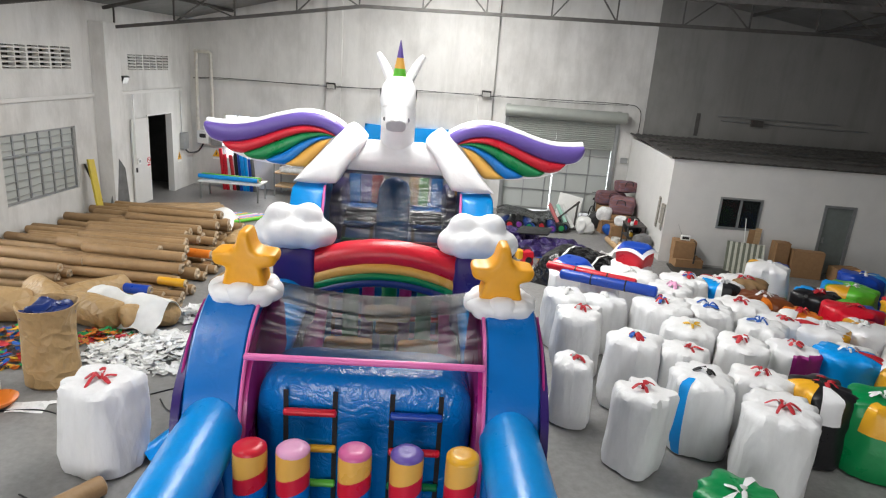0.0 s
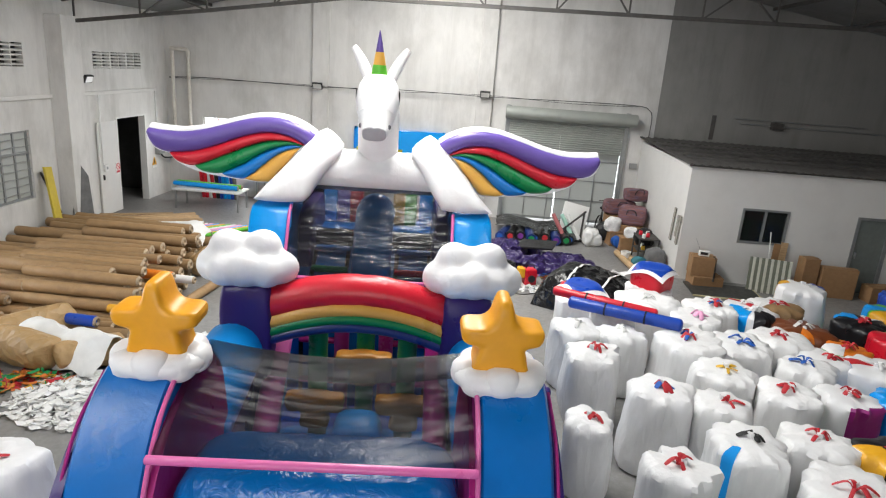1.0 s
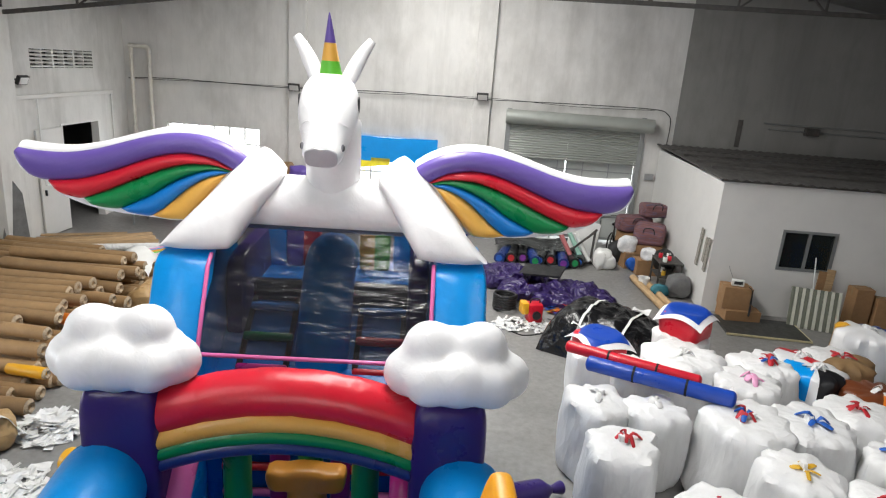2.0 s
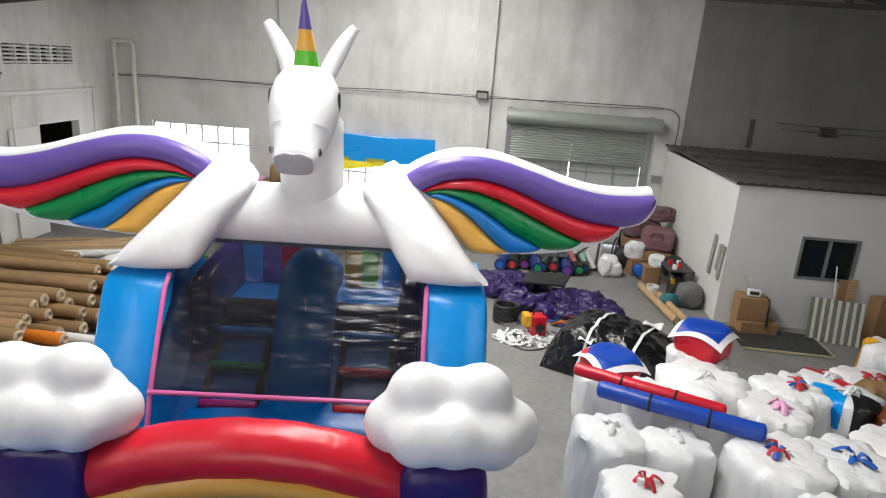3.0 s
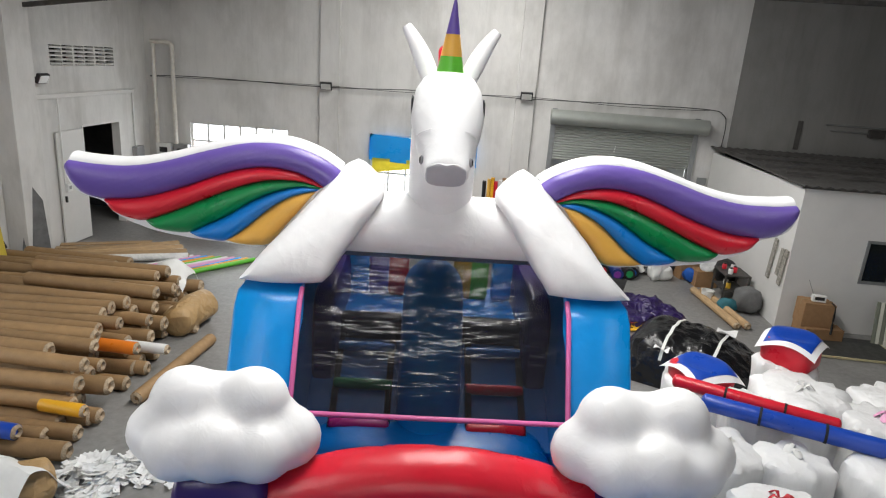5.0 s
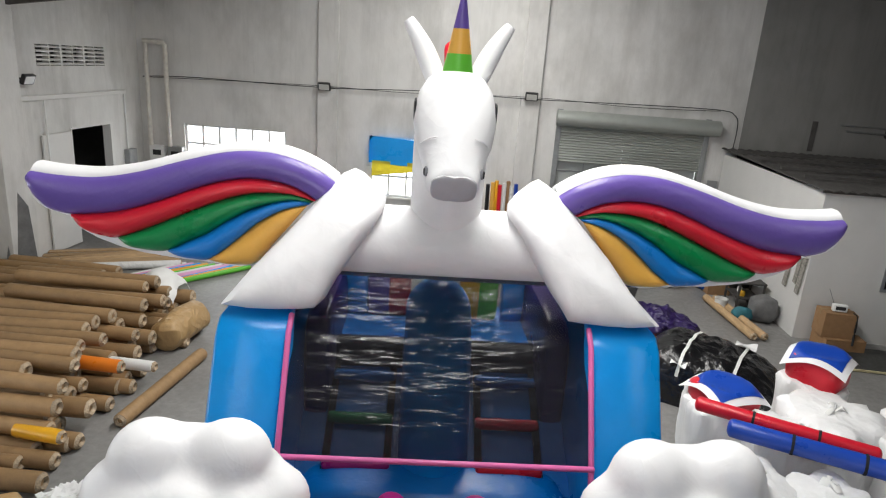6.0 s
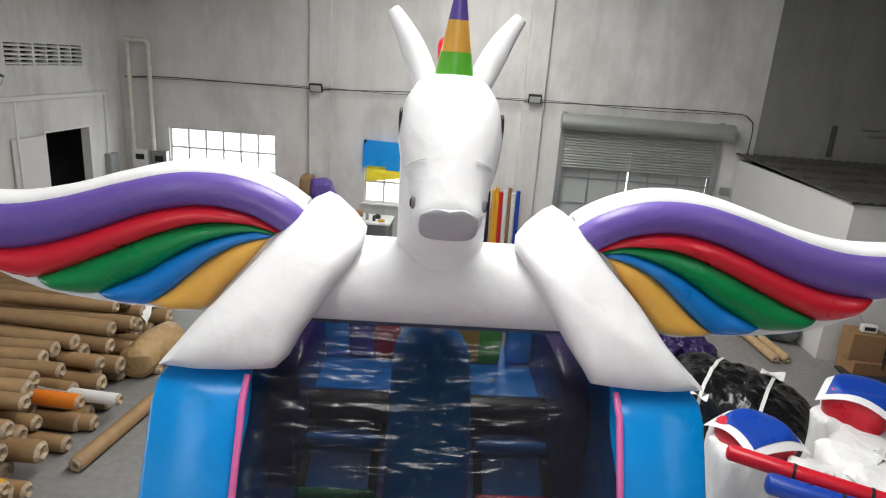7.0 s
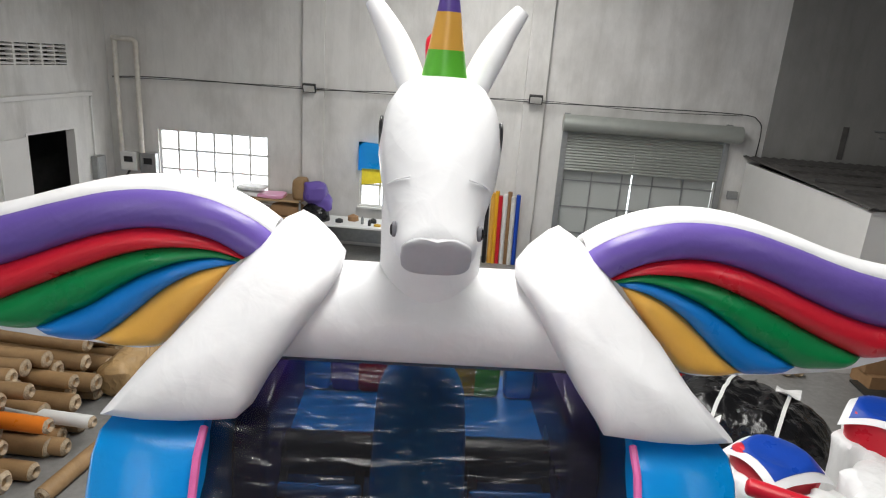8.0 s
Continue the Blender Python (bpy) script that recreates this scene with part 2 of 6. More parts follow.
def box(x0, x1, y0, y1, z0, z1, bevel=0.0):
    """A box, its twelve edges cut back where bevel is given."""
    b = min(bevel, 0.45 * min(x1 - x0, y1 - y0, z1 - z0))
    if b <= 0:
        v = [(x, y, z) for z in (z0, z1) for y in (y0, y1) for x in (x0, x1)]
        return v, [(0, 2, 3, 1), (4, 5, 7, 6), (0, 1, 5, 4), (2, 6, 7, 3), (0, 4, 6, 2), (1, 3, 7, 5)]
    bm = bmesh.new()
    bmesh.ops.create_cube(bm, size=1.0)
    for v in bm.verts:
        v.co = ((x0 + x1) / 2 + v.co.x * (x1 - x0), (y0 + y1) / 2 + v.co.y * (y1 - y0), (z0 + z1) / 2 + v.co.z * (z1 - z0))
    bmesh.ops.bevel(bm, geom=bm.edges[:], offset=b, segments=2, affect="EDGES", profile=0.6)
    bm.verts.index_update()
    geo = [v.co.copy() for v in bm.verts], [tuple(v.index for v in f.verts) for f in bm.faces]
    bm.free()
    return geo


def loft(rings, cap=True, closed=False):
    """A skin over rings of equal length."""
    n, verts, faces = len(rings[0]), [], []
    for r in rings:
        verts += [tuple(p) for p in r]
    m = len(rings)
    for i in range(m if closed else m - 1):
        a, b = i * n, ((i + 1) % m) * n
        for j in range(n):
            k = (j + 1) % n
            faces.append((a + j, a + k, b + k, b + j))
    if cap and not closed:
        for base, flip in ((0, True), ((m - 1) * n, False)):
            c = len(verts)
            verts.append(tuple(np.mean(np.array(verts[base:base + n]), axis=0)))
            for j in range(n):
                k = (j + 1) % n
                faces.append((base + k, base + j, c) if flip else (base + j, base + k, c))
    return verts, faces


def tube(path, radius, n=18, ends="round", flat=1.0, crimp=0.0, per=0.0):
    """A tube along a path. radius: one number or one a point; flat: height over width of its section; crimp: depth of the
    seams that ring it every `per` metres."""
    pts = [Vector(p) for p in path]
    rad = list(radius) if isinstance(radius, (list, tuple)) else [radius] * len(pts)
    fine, fr = [pts[0]], [rad[0]]
    for a, b, ra, rb in zip(pts, pts[1:], rad, rad[1:]):
        k = max(1, int((b - a).length / (per / 6 if crimp else 1e9)))
        for i in range(1, k + 1):
            fine.append(a.lerp(b, i / k))
            fr.append(ra + (rb - ra) * i / k)
    rings, run = [], 0.0
    for i, (p, r) in enumerate(zip(fine, fr)):
        if i:
            run += (p - fine[i - 1]).length
        d = (fine[min(i + 1, len(fine) - 1)] - fine[max(i - 1, 0)]).normalized()
        side = d.cross(Vector((0, 0, 1)))
        side = side.normalized() if side.length > 0.05 else Vector((1, 0, 0))
        up = side.cross(d)
        rr = r * (1 - crimp * (1 - abs(math.sin(math.pi * run / per))) ** 3) if crimp else r
        rings.append([p + (side * math.cos(a) + up * math.sin(a) * flat) * rr for a in np.linspace(0, 2 * math.pi, n, endpoint=False)])
        if ends == "round" and i in (0, len(fine) - 1):
            s, extra = (-1 if i == 0 else 1), []
            for q in (0.25, 0.5, 0.72, 0.9):
                c = math.sqrt(1 - q * q)
                extra.append([p + d * s * r * 0.55 * q + (side * math.cos(a) + up * math.sin(a) * flat) * r * c
                              for a in np.linspace(0, 2 * math.pi, n, endpoint=False)])
            rings = extra[::-1] + rings if i == 0 else rings + extra
    return loft(rings)


def smooth_path(points, k=6):
    """Catmull-Rom through the points."""
    p = [Vector(points[0])] + [Vector(q) for q in points] + [Vector(points[-1])]
    out = []
    for a, b, c, d in zip(p, p[1:], p[2:], p[3:]):
        for i in range(k):
            t = i / k
            out.append(0.5 * ((2 * b) + (c - a) * t + (2 * a - 5 * b + 4 * c - d) * t * t + (3 * b - a - 3 * c + d) * t ** 3))
    return out + [p[-2]]


def pillow(cx, cy, cz, hx, hy, hz, e=0.45, n=28, k=14):
    """A rounded, air-filled block (superellipsoid)."""
    def sp(v, q):
        return math.copysign(abs(v) ** q, v)
    rings = []
    for i in range(1, k):
        b = -math.pi / 2 + math.pi * i / k
        rings.append([(cx + hx * sp(math.cos(b), e) * sp(math.cos(a), e), cy + hy * sp(math.cos(b), e) * sp(math.sin(a), e), cz + hz * sp(math.sin(b), e))
                      for a in np.linspace(0, 2 * math.pi, n, endpoint=False)])
    return loft(rings)


def puff(outline, depth, rim=0.35, steps=7, flat=2.4):
    """An outline in x and z, star-shaped round its middle, blown up along y: rim is the share of the depth that its edge keeps."""
    o = np.array(outline, float)
    c = o.mean(0)
    rings = []
    for side in (-1, 1):
        prof = []
        for i in range(steps):
            s = 1 - (i / steps) ** 1.6
            y = side * depth * (rim + (1 - rim) * math.sqrt(max(0.0, 1 - s ** flat)))
            prof.append([(c[0] + (p[0] - c[0]) * s, y, c[1] + (p[1] - c[1]) * s) for p in o])
        rings = prof[::-1] if side < 0 else rings + prof
    return loft(rings)


def lathe(profile, n=28, wobble=None):
    """A turned body from (radius, height) pairs; wobble(angle, radius, height) gives the radius instead."""
    rings = []
    for r, z in profile:
        rings.append([((wobble(a, r, z) if wobble else r) * math.cos(a), (wobble(a, r, z) if wobble else r) * math.sin(a), z)
                      for a in np.linspace(0, 2 * math.pi, n, endpoint=False)])
    return loft(rings)


def crumple(geo, amount, scale, seed=0.0):
    out = []
    for v in geo[0]:
        v = Vector(tuple(map(float, v)))
        out.append(v + noise.noise_vector(v * scale + Vector((seed, seed * 1.7, -seed))) * amount)
    return out, geo[1]


def sheet(nx, ny, fn, thick=0.01):
    """A grid fn(s, t) -> point, with thickness downward."""
    top = [Vector(fn(i / nx, j / ny)) for j in range(ny + 1) for i in range(nx + 1)]
    w, m = nx + 1, (nx + 1) * (ny + 1)
    verts = top + [p - Vector((0, 0, thick)) for p in top]
    faces = []
    for j in range(ny):
        for i in range(nx):
            a = j * w + i
            faces += [(a, a + 1, a + w + 1, a + w), (m + a, m + a + w, m + a + w + 1, m + a + 1)]
    rim = [i for i in range(w)] + [j * w + nx for j in range(1, ny + 1)] + [ny * w + i for i in range(nx - 1, -1, -1)] + [j * w for j in range(ny - 1, 0, -1)]
    for a, b in zip(rim, rim[1:] + rim[:1]):
        faces.append((a, m + a, m + b, b))
    return verts, faces

# ---------------------------------------------------------------- the hall
LEFT, RIGHT, BACK, FRONT = -10.69, 15.0, 23.13, -8.0
RIDGE_X, RIDGE_Z, EAVE_L, EAVE_R = 1.2, 9.0, 6.1, 6.55


def roof_z(x):
    if x < RIDGE_X:
        return EAVE_L + (RIDGE_Z - EAVE_L) * (x - LEFT) / (RIDGE_X - LEFT)
    return EAVE_R + (RIDGE_Z - EAVE_R) * (RIGHT - x) / (RIGHT - RIDGE_X)


def pierced(a0, a1, z0, z1, holes, place):
    """A wall from a0 to a1 and z0 to z1 with holes (a0, a1, z0, z1) through it; place(a0, a1, z0, z1) gives each block."""
    aa = sorted({a0, a1, *(h[0] for h in holes), *(h[1] for h in holes)})
    zz = sorted({z0, z1, *(h[2] for h in holes), *(h[3] for h in holes)})
    geos = []
    for p, q in zip(aa, aa[1:]):
        for r, s in zip(zz, zz[1:]):
            if not any(h[0] <= (p + q) / 2 <= h[1] and h[2] <= (r + s) / 2 <= h[3] for h in holes):
                geos.append(place(p, q, r, s))
    verts, faces = join(*geos)
    # weld the blocks and drop the faces between them
    index, uniq, seen = {}, [], {}
    for v in verts:
        key = tuple(round(c, 4) for c in v)
        if key not in index:
            index[key] = len(uniq)
            uniq.append(v)
    for f in faces:
        g = tuple(index[tuple(round(c, 4) for c in verts[i])] for i in f)
        seen.setdefault(frozenset(g), []).append(g)
    return uniq, [g[0] for g in seen.values() if len(g) == 1]


def structure(name, geo, mat, label, category, smooth=False):
    ob = part(name, geo, mat, None, label, smooth)
    return tagged(ob, "", category, "", "structure")


structure("floor", box(LEFT - 6, RIGHT + 1, FRONT - 6, BACK + 6, -0.2, 0.0), FLOOR, "grey stained smooth concrete factory floor", "floor")
WIN_A = (-9.43, -6.45, 1.15, 2.76)
WIN_B = (-3.98, -0.86, 1.1, 2.82)
GATE = (1.3, 5.22, 0.0, 3.05)
wall_back = structure("wall_back", pierced(LEFT, 6.2, 0, 9.2, [WIN_A, WIN_B, GATE], lambda p, q, r, s: box(p, q, BACK, BACK + 0.25, r, s)), PLASTER, "white plastered wall with grime and cable runs", "wall")
# same wall carried on; its dimmer light is put into the colour
structure("wall_back_east", box(6.2, RIGHT, BACK - 0.03, BACK + 0.25, 0, 9.2), GRIMY_DIM_PLASTER, "grimy plaster wall above the office, coloured darker for dim light", "wall")
DOOR = (19.85, 21.58, 0.0, 2.8)
WIN_L = (13.3, 16.08, 1.12, 2.82)
VENT_1, VENT_2 = (13.65, 16.15, 4.32, 4.87), (18.93, 21.5, 4.28, 4.74)
# opening out of view, added to bring in light from the west
UNSEEN_SIDE_WIN = (4.5, 12.0, 1.12, 2.82)
structure("wall_west", pierced(FRONT, BACK, 0, 6.3, [DOOR, WIN_L, VENT_1, VENT_2, UNSEEN_SIDE_WIN], lambda p, q, r, s: box(LEFT - 0.22, LEFT, p, q, r, s)), PLASTER, "white plastered side wall with window, vents and doorway", "wall")
structure("wall_east", box(RIGHT, RIGHT + 0.25, FRONT, BACK, 0, 7), GRIMY_DIM_PLASTER, "unseen plain side wall in the same darkened grimy plaster", "wall")
# out of view; the opening is added to pass the front light
structure("wall_front", pierced(LEFT, RIGHT, 0, 9.2, [(-4.6, 2.6, 0.0, 4.9)], lambda p, q, r, s: box(p, q, FRONT - 0.25, FRONT, r, s)), PLASTER, "unseen plain white plastered wall, its wide gateway added for light", "wall")

# roof with unseen strips of skylight let into it, added for the lighting
SKY_L, SKY_R, SKY_E = (-5.3, -3.9, -1.5, 7.5), (-1.7, -0.1, 7.8, 20.6), (4.9, 6.3, 1.0, 9.0)


def roof_panel(x0, x1, y0, y1):
    a, b = roof_z(x0), roof_z(x1)
    v = [(x, y, z + h) for h in (0, 0.12) for x, z in ((x0, a), (x1, b)) for y in (y0, y1)]
    return v, [(0, 1, 3, 2), (4, 6, 7, 5), (0, 4, 5, 1), (2, 3, 7, 6), (0, 2, 6, 4), (1, 5, 7, 3)]


roof = [roof_panel(LEFT - 0.4, SKY_L[0], FRONT, BACK + 0.3), roof_panel(SKY_L[1], SKY_R[0], FRONT, BACK + 0.3),
        roof_panel(SKY_R[1], RIDGE_X, FRONT, BACK + 0.3), roof_panel(RIDGE_X, SKY_E[0], FRONT, BACK + 0.3), roof_panel(SKY_E[1], RIGHT + 0.4, FRONT, BACK + 0.3)]
for x0, x1, y0, y1 in (SKY_L, SKY_R, SKY_E):
    roof += [roof_panel(x0, x1, FRONT, y0), roof_panel(x0, x1, y1, BACK + 0.3)]
structure("ceiling", join(*roof), CEILING, "dim underside of a pitched sheet-metal roof", "ceiling")


def bar(a, b, w=0.05, h=None):
    """A square bar from a to b."""
    a, b, h = Vector(a), Vector(b), h or w
    d = (b - a).normalized()
    side = d.cross(Vector((0, 0, 1)))
    side = side.normalized() if side.length > 0.05 else Vector((1, 0, 0))
    up = side.cross(d)
    return loft([[p + side * sx * w / 2 + up * sz * h / 2 for sx, sz in ((-1, -1), (1, -1), (1, 1), (-1, 1))] for p in (a, b)])


def truss(y):
    """A steel roof truss: rising from the west column, level over the hall, webs between two chords."""
    t = thing("roof_truss", pose(0, y, 0), "dark painted steel lattice roof truss", "truss", "roof trusses", "structure")
    low = [(LEFT + 0.1, 5.45), (-6.7, 5.98), (-3.2, 6.5), (RIGHT - 0.3, 6.62)]
    lz = lambda x: float(np.interp(x, [p[0] for p in low], [p[1] for p in low]))
    for a, b in zip(low, low[1:]):
        part("lower_chord", bar((a[0], 0, a[1]), (b[0], 0, b[1]), 0.09), STEEL, t, smooth=False)
    for a, b in ((LEFT + 0.1, RIDGE_X), (RIDGE_X, RIGHT - 0.2)):
        part("upper_chord", bar((a, 0, roof_z(a) - 0.14), (b, 0, roof_z(b) - 0.14), 0.09), STEEL, t, smooth=False)
    xs = list(np.arange(LEFT + 0.4, RIGHT - 0.8, 1.75))
    for i, x in enumerate(xs):
        if roof_z(x) - lz(x) > 0.35:
            part("web", bar((x, 0, lz(x)), (x, 0, roof_z(x) - 0.15), 0.04), STEEL, t, smooth=False)
            x2 = x + 1.6 if i % 2 else x - 1.6
            if LEFT + 0.2 < x2 < RIGHT - 0.5:
                part("web", bar((x, 0, lz(x)), (x2, 0, roof_z(x2) - 0.15), 0.04), STEEL, t, smooth=False)
    return t


for y in (17.65, 11.6, 5.5, -0.5):
    truss(y)
for x in (-9.0, -6.6, -2.8, 0.6, 2.8, 7.0, 9.3, 11.6, 14.0):
    structure("purlin", bar((x, FRONT, roof_z(x) - 0.06), (x, BACK, roof_z(x) - 0.06), 0.07, 0.1), STEEL, "thin dark steel purlin under the roof", "beam")

# pilasters, column, ledge
for x0, x1, d in ((-5.52, -4.95, 0.1), (0.12, 0.66, 0.16)):
    structure("pilaster", box(x0, x1, BACK - d, BACK, 0, 8.9, 0.02), PLASTER, "white plastered pilaster standing proud of the wall", "pilaster")
structure("wall_column", box(LEFT, LEFT + 0.45, 17.0, 17.75, 0, 5.6, 0.02), PLASTER, "white plastered column with grey scuffed side", "column")
for y0, y1 in ((FRONT, 17.0), (17.75, 22.3)):
    structure("ledge", box(LEFT, LEFT + 0.06, y0, y1, 3.55, 3.65, 0.01), PAINT, "narrow white painted ledge along the wall", "ledge")


def vent(y0, y1, z0, z1, rows, cols):
    """A block of precast louvres in a wall opening."""
    v = thing("wall_vent", pose(LEFT, y0, z0), "precast concrete louvre vent in the white wall", "vent", "wall vents", "structure")
    w, h = y1 - y0, z1 - z0
    # dark sheet that colours the slots as if in shade
    part("backing", box(-0.2, -0.17, 0, w, 0, h), SHADE_TONE, v, smooth=False)
    for k in range(1, cols):
        part("mullion", box(-0.15, 0.012, w * k / cols - (0.035 if k % 2 == 0 else 0.018), w * k / cols + (0.035 if k % 2 == 0 else 0.018), 0, h, 0.006), PLASTER, v, smooth=False)
    for k in range(rows):
        z = h * (k + 0.5) / rows
        sl = moved(box(-0.04, 0.04, 0.01, w - 0.01, -0.016, 0.016), Matrix.Translation((-0.03, 0, z)) @ Matrix.Rotation(radians(15), 4, "Y"))
        part("slat", sl, PLASTER, v, smooth=False)


vent(*VENT_1, 5, 6)
vent(*VENT_2, 5, 6)


def west_window(y0, y1, z0, z1, cols):
    w = thing("window_1", pose(LEFT - 0.1, y0, z0), "grey steel window with barred dusty panes", "window", "", "structure")
    W, Hh = y1 - y0, z1 - z0
    for z in (0, Hh * 0.66, Hh - 0.06):
        part("window_frame", box(-0.03, 0.03, 0, W, z, z + 0.06), GREY_STEEL, w, smooth=False)
    for k in range(cols + 1):
        y = (W - 0.05) * k / cols
        part("window_frame", box(-0.025, 0.035, y, y + 0.05, 0, Hh), GREY_STEEL, w, smooth=False)
    for k in range(cols):
        y = W * k / cols
        part("pane", box(-0.008, 0.0, y + 0.05, y + W / cols, 0.06, Hh * 0.66), FROSTED, w, smooth=False)
        part("pane", box(-0.008, 0.0, y + 0.05, y + W / cols, Hh * 0.66 + 0.06, Hh - 0.06), FROSTED, w, smooth=False)
    for k in range(1, 9):
        z = Hh * k / 9
        part("bar", tube([(0.07, y, z + 0.008 * math.sin(y * 9 + k)) for y in np.linspace(0, W, 30)], 0.008, 6), GREY_STEEL, w)


west_window(*WIN_L, 6)
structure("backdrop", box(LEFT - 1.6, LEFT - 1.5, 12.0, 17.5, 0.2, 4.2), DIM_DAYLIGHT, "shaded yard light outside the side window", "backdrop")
structure("backdrop", box(LEFT - 1.6, LEFT - 1.5, 3.5, 12.0, 0.2, 4.2), DAYLIGHT, "glowing sheet for daylight outside the unseen side opening", "backdrop")


def rear_window(name, hole, cols, rows):
    x0, x1, z0, z1 = hole
    w = thing(name, pose(x0, BACK + 0.1, z0), "white framed window, washed out by daylight", "window", "", "structure")
    W, Hh = x1 - x0, z1 - z0
    for k in range(cols + 1):
        x = (W - 0.05) * k / cols
        part("window_frame", box(x, x + 0.05, -0.03, 0.03, 0, Hh), PLASTIC_WHITE, w, smooth=False)
    for k in range(rows + 1):
        z = (Hh - 0.05) * k / rows
        part("window_frame", box(0, W, -0.025, 0.025, z, z + 0.05), PLASTIC_WHITE, w, smooth=False)
    part("window_sill", box(-0.05, W + 0.05, -0.18, 0.02, -0.05, -0.003), PAINT, w, smooth=False)


rear_window("window_2", WIN_A, 6, 3)
rear_window("window_3", WIN_B, 6, 3)
structure("backdrop", box(-11, 0.4, BACK + 0.9, BACK + 1.0, 0.2, 4.0), DAYLIGHT, "bright overcast daylight outside the rear windows", "backdrop")

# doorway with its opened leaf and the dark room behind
structure("wall_room", join(box(LEFT - 4.2, LEFT - 4.1, 18, 23, 0, 3.4), box(LEFT - 4.1, LEFT - 0.22, 17.9, 18, 0, 3.4), box(LEFT - 4.1, LEFT - 0.22, 23, 23.1, 0, 3.4), box(LEFT - 4.1, LEFT - 0.22, 18, 23, 3.3, 3.4)), SHADE_TONE, "unlit store room behind the doorway, coloured dark for its shade", "wall")
door = thing("door_1", pose(LEFT, DOOR[0], 0), "white painted steel door leaf, standing open against the wall", "door", "", "structure")
part("door_leaf", box(0.03, 0.08, -1.08, -0.04, 0.03, 2.78, 0.01), PAINT, door, smooth=False)
for z in (0.4, 1.4, 2.4):
    part("hinge", tube([(0.06, -0.03, z), (0.06, -0.03, z + 0.12)], 0.014, 8), GREY_STEEL, door)
part("door_handle", box(0.08, 0.13, -0.98, -0.94, 1.1, 1.25, 0.01), BLACK_PLASTIC, door, smooth=False)
for geo in (box(-0.2, 0.02, -0.005, 0.05, 0, 2.85), box(-0.2, 0.02, 1.66, 1.78, 0, 2.85), box(-0.2, 0.02, 0.05, 1.66, 2.802, 2.86)):
    part("door_frame", geo, PAINT, door, smooth=False)

# gate: roller shutter half down over a sheeted lattice gate
shutter = thing("roller_shutter", pose(GATE[0], BACK, 0), "grey-green steel roller shutter, partly lowered, with roller box", "shutter", "", "structure")
GW = GATE[1] - GATE[0]
part("roller", tube([(-0.15, -0.24, 3.72), (GW + 0.3, -0.24, 3.72)], 0.21, 20, "flat"), SHUTTER, shutter)
for k in range(16):
    z = 3.62 - k * 0.072
    part("slat", tube([(0.02, -0.075, z), (GW - 0.02, -0.075, z)], 0.038, 6, "flat", 1.0), SHUTTER, shutter)
for x in (-0.12, GW - 0.03):
    part("guide_rail", box(x, x + 0.14, -0.13, -0.035, 0, 3.95, 0.01), GREY_STEEL, shutter, smooth=False)
lattice = thing("lattice_gate", pose(GATE[0], BACK + 0.12, 0), "sheeted steel lattice gate, daylight glowing dimly through", "gate", "", "structure")
for k in range(6):
    x = k * GW / 5
    part("upright", box(x - 0.015, x + 0.015, -0.015, 0.015, 0, 3.0), GREY_STEEL, lattice, smooth=False)
for k in range(5):
    part("rail", box(0, GW, -0.012, 0.018, 0.12 + k * 0.7, 0.15 + k * 0.7), GREY_STEEL, lattice, smooth=False)
for x0, x1 in ((0.03, GW * 0.46), (GW * 0.46 + 0.035, GW - 0.03)):
    part("sheet", box(x0, x1, 0.03, 0.036, 0.06, 3.0), FROSTED, lattice, smooth=False)
structure("backdrop", box(0.6, 6.2, BACK + 0.8, BACK + 0.9, -0.2, 4.0), DAYLIGHT, "daylight outside behind the gate", "backdrop")

# office box built into the corner
OX, OY, OZ = 5.86, 17.63, 3.04
OWIN, ODOOR = (7.37, 8.5, 1.17, 2.02), (10.3, 11.1, 0.0, 2.03)
structure("wall_office_front", pierced(OX, RIGHT, 0, OZ, [OWIN, ODOOR], lambda p, q, r, s: box(p, q, OY, OY + 0.12, r, s)), PAINT, "white painted front wall of the office box", "wall")
structure("wall_office_side", box(OX, OX + 0.12, OY + 0.121, BACK - 0.031, 0, OZ), PAINT, "white painted side wall of the office box", "wall")
structure("wall_office_inside", box(OX + 0.2, RIGHT, 20.2, 20.3, 0, OZ - 0.2), SHADE_TONE, "inside wall of the office, coloured dark for its shade", "wall")
oroof = thing("office_roof", pose(0, 0, OZ), "dark dusty corrugated roof over the office box", "roof", "", "structure")
part("roof_sheet", sheet(160, 2, lambda s, t: (OX - 0.12 + s * (RIGHT - OX + 0.1), OY - 0.14 + t * (BACK - OY + 0.08), 0.06 + 0.02 * math.sin(s * 2 * math.pi * 40) + 0.12 * t), 0.02), ROOFING, oroof)
part("fascia", box(OX - 0.1, RIGHT, OY - 0.1, OY - 0.06, 0.0, 0.04), STEEL, oroof, smooth=False)
for y in (18.6, 19.7, 20.8, 21.9):
    part("batten", bar((OX, y, 0.16), (RIGHT, y, 0.16), 0.06), ROOFING, oroof, smooth=False)
w4 = thing("window_4", pose(OWIN[0], OY, OWIN[2]), "white aluminium sliding window with dark glass", "window", "", "structure")
W, Hh = OWIN[1] - OWIN[0], OWIN[3] - OWIN[2]
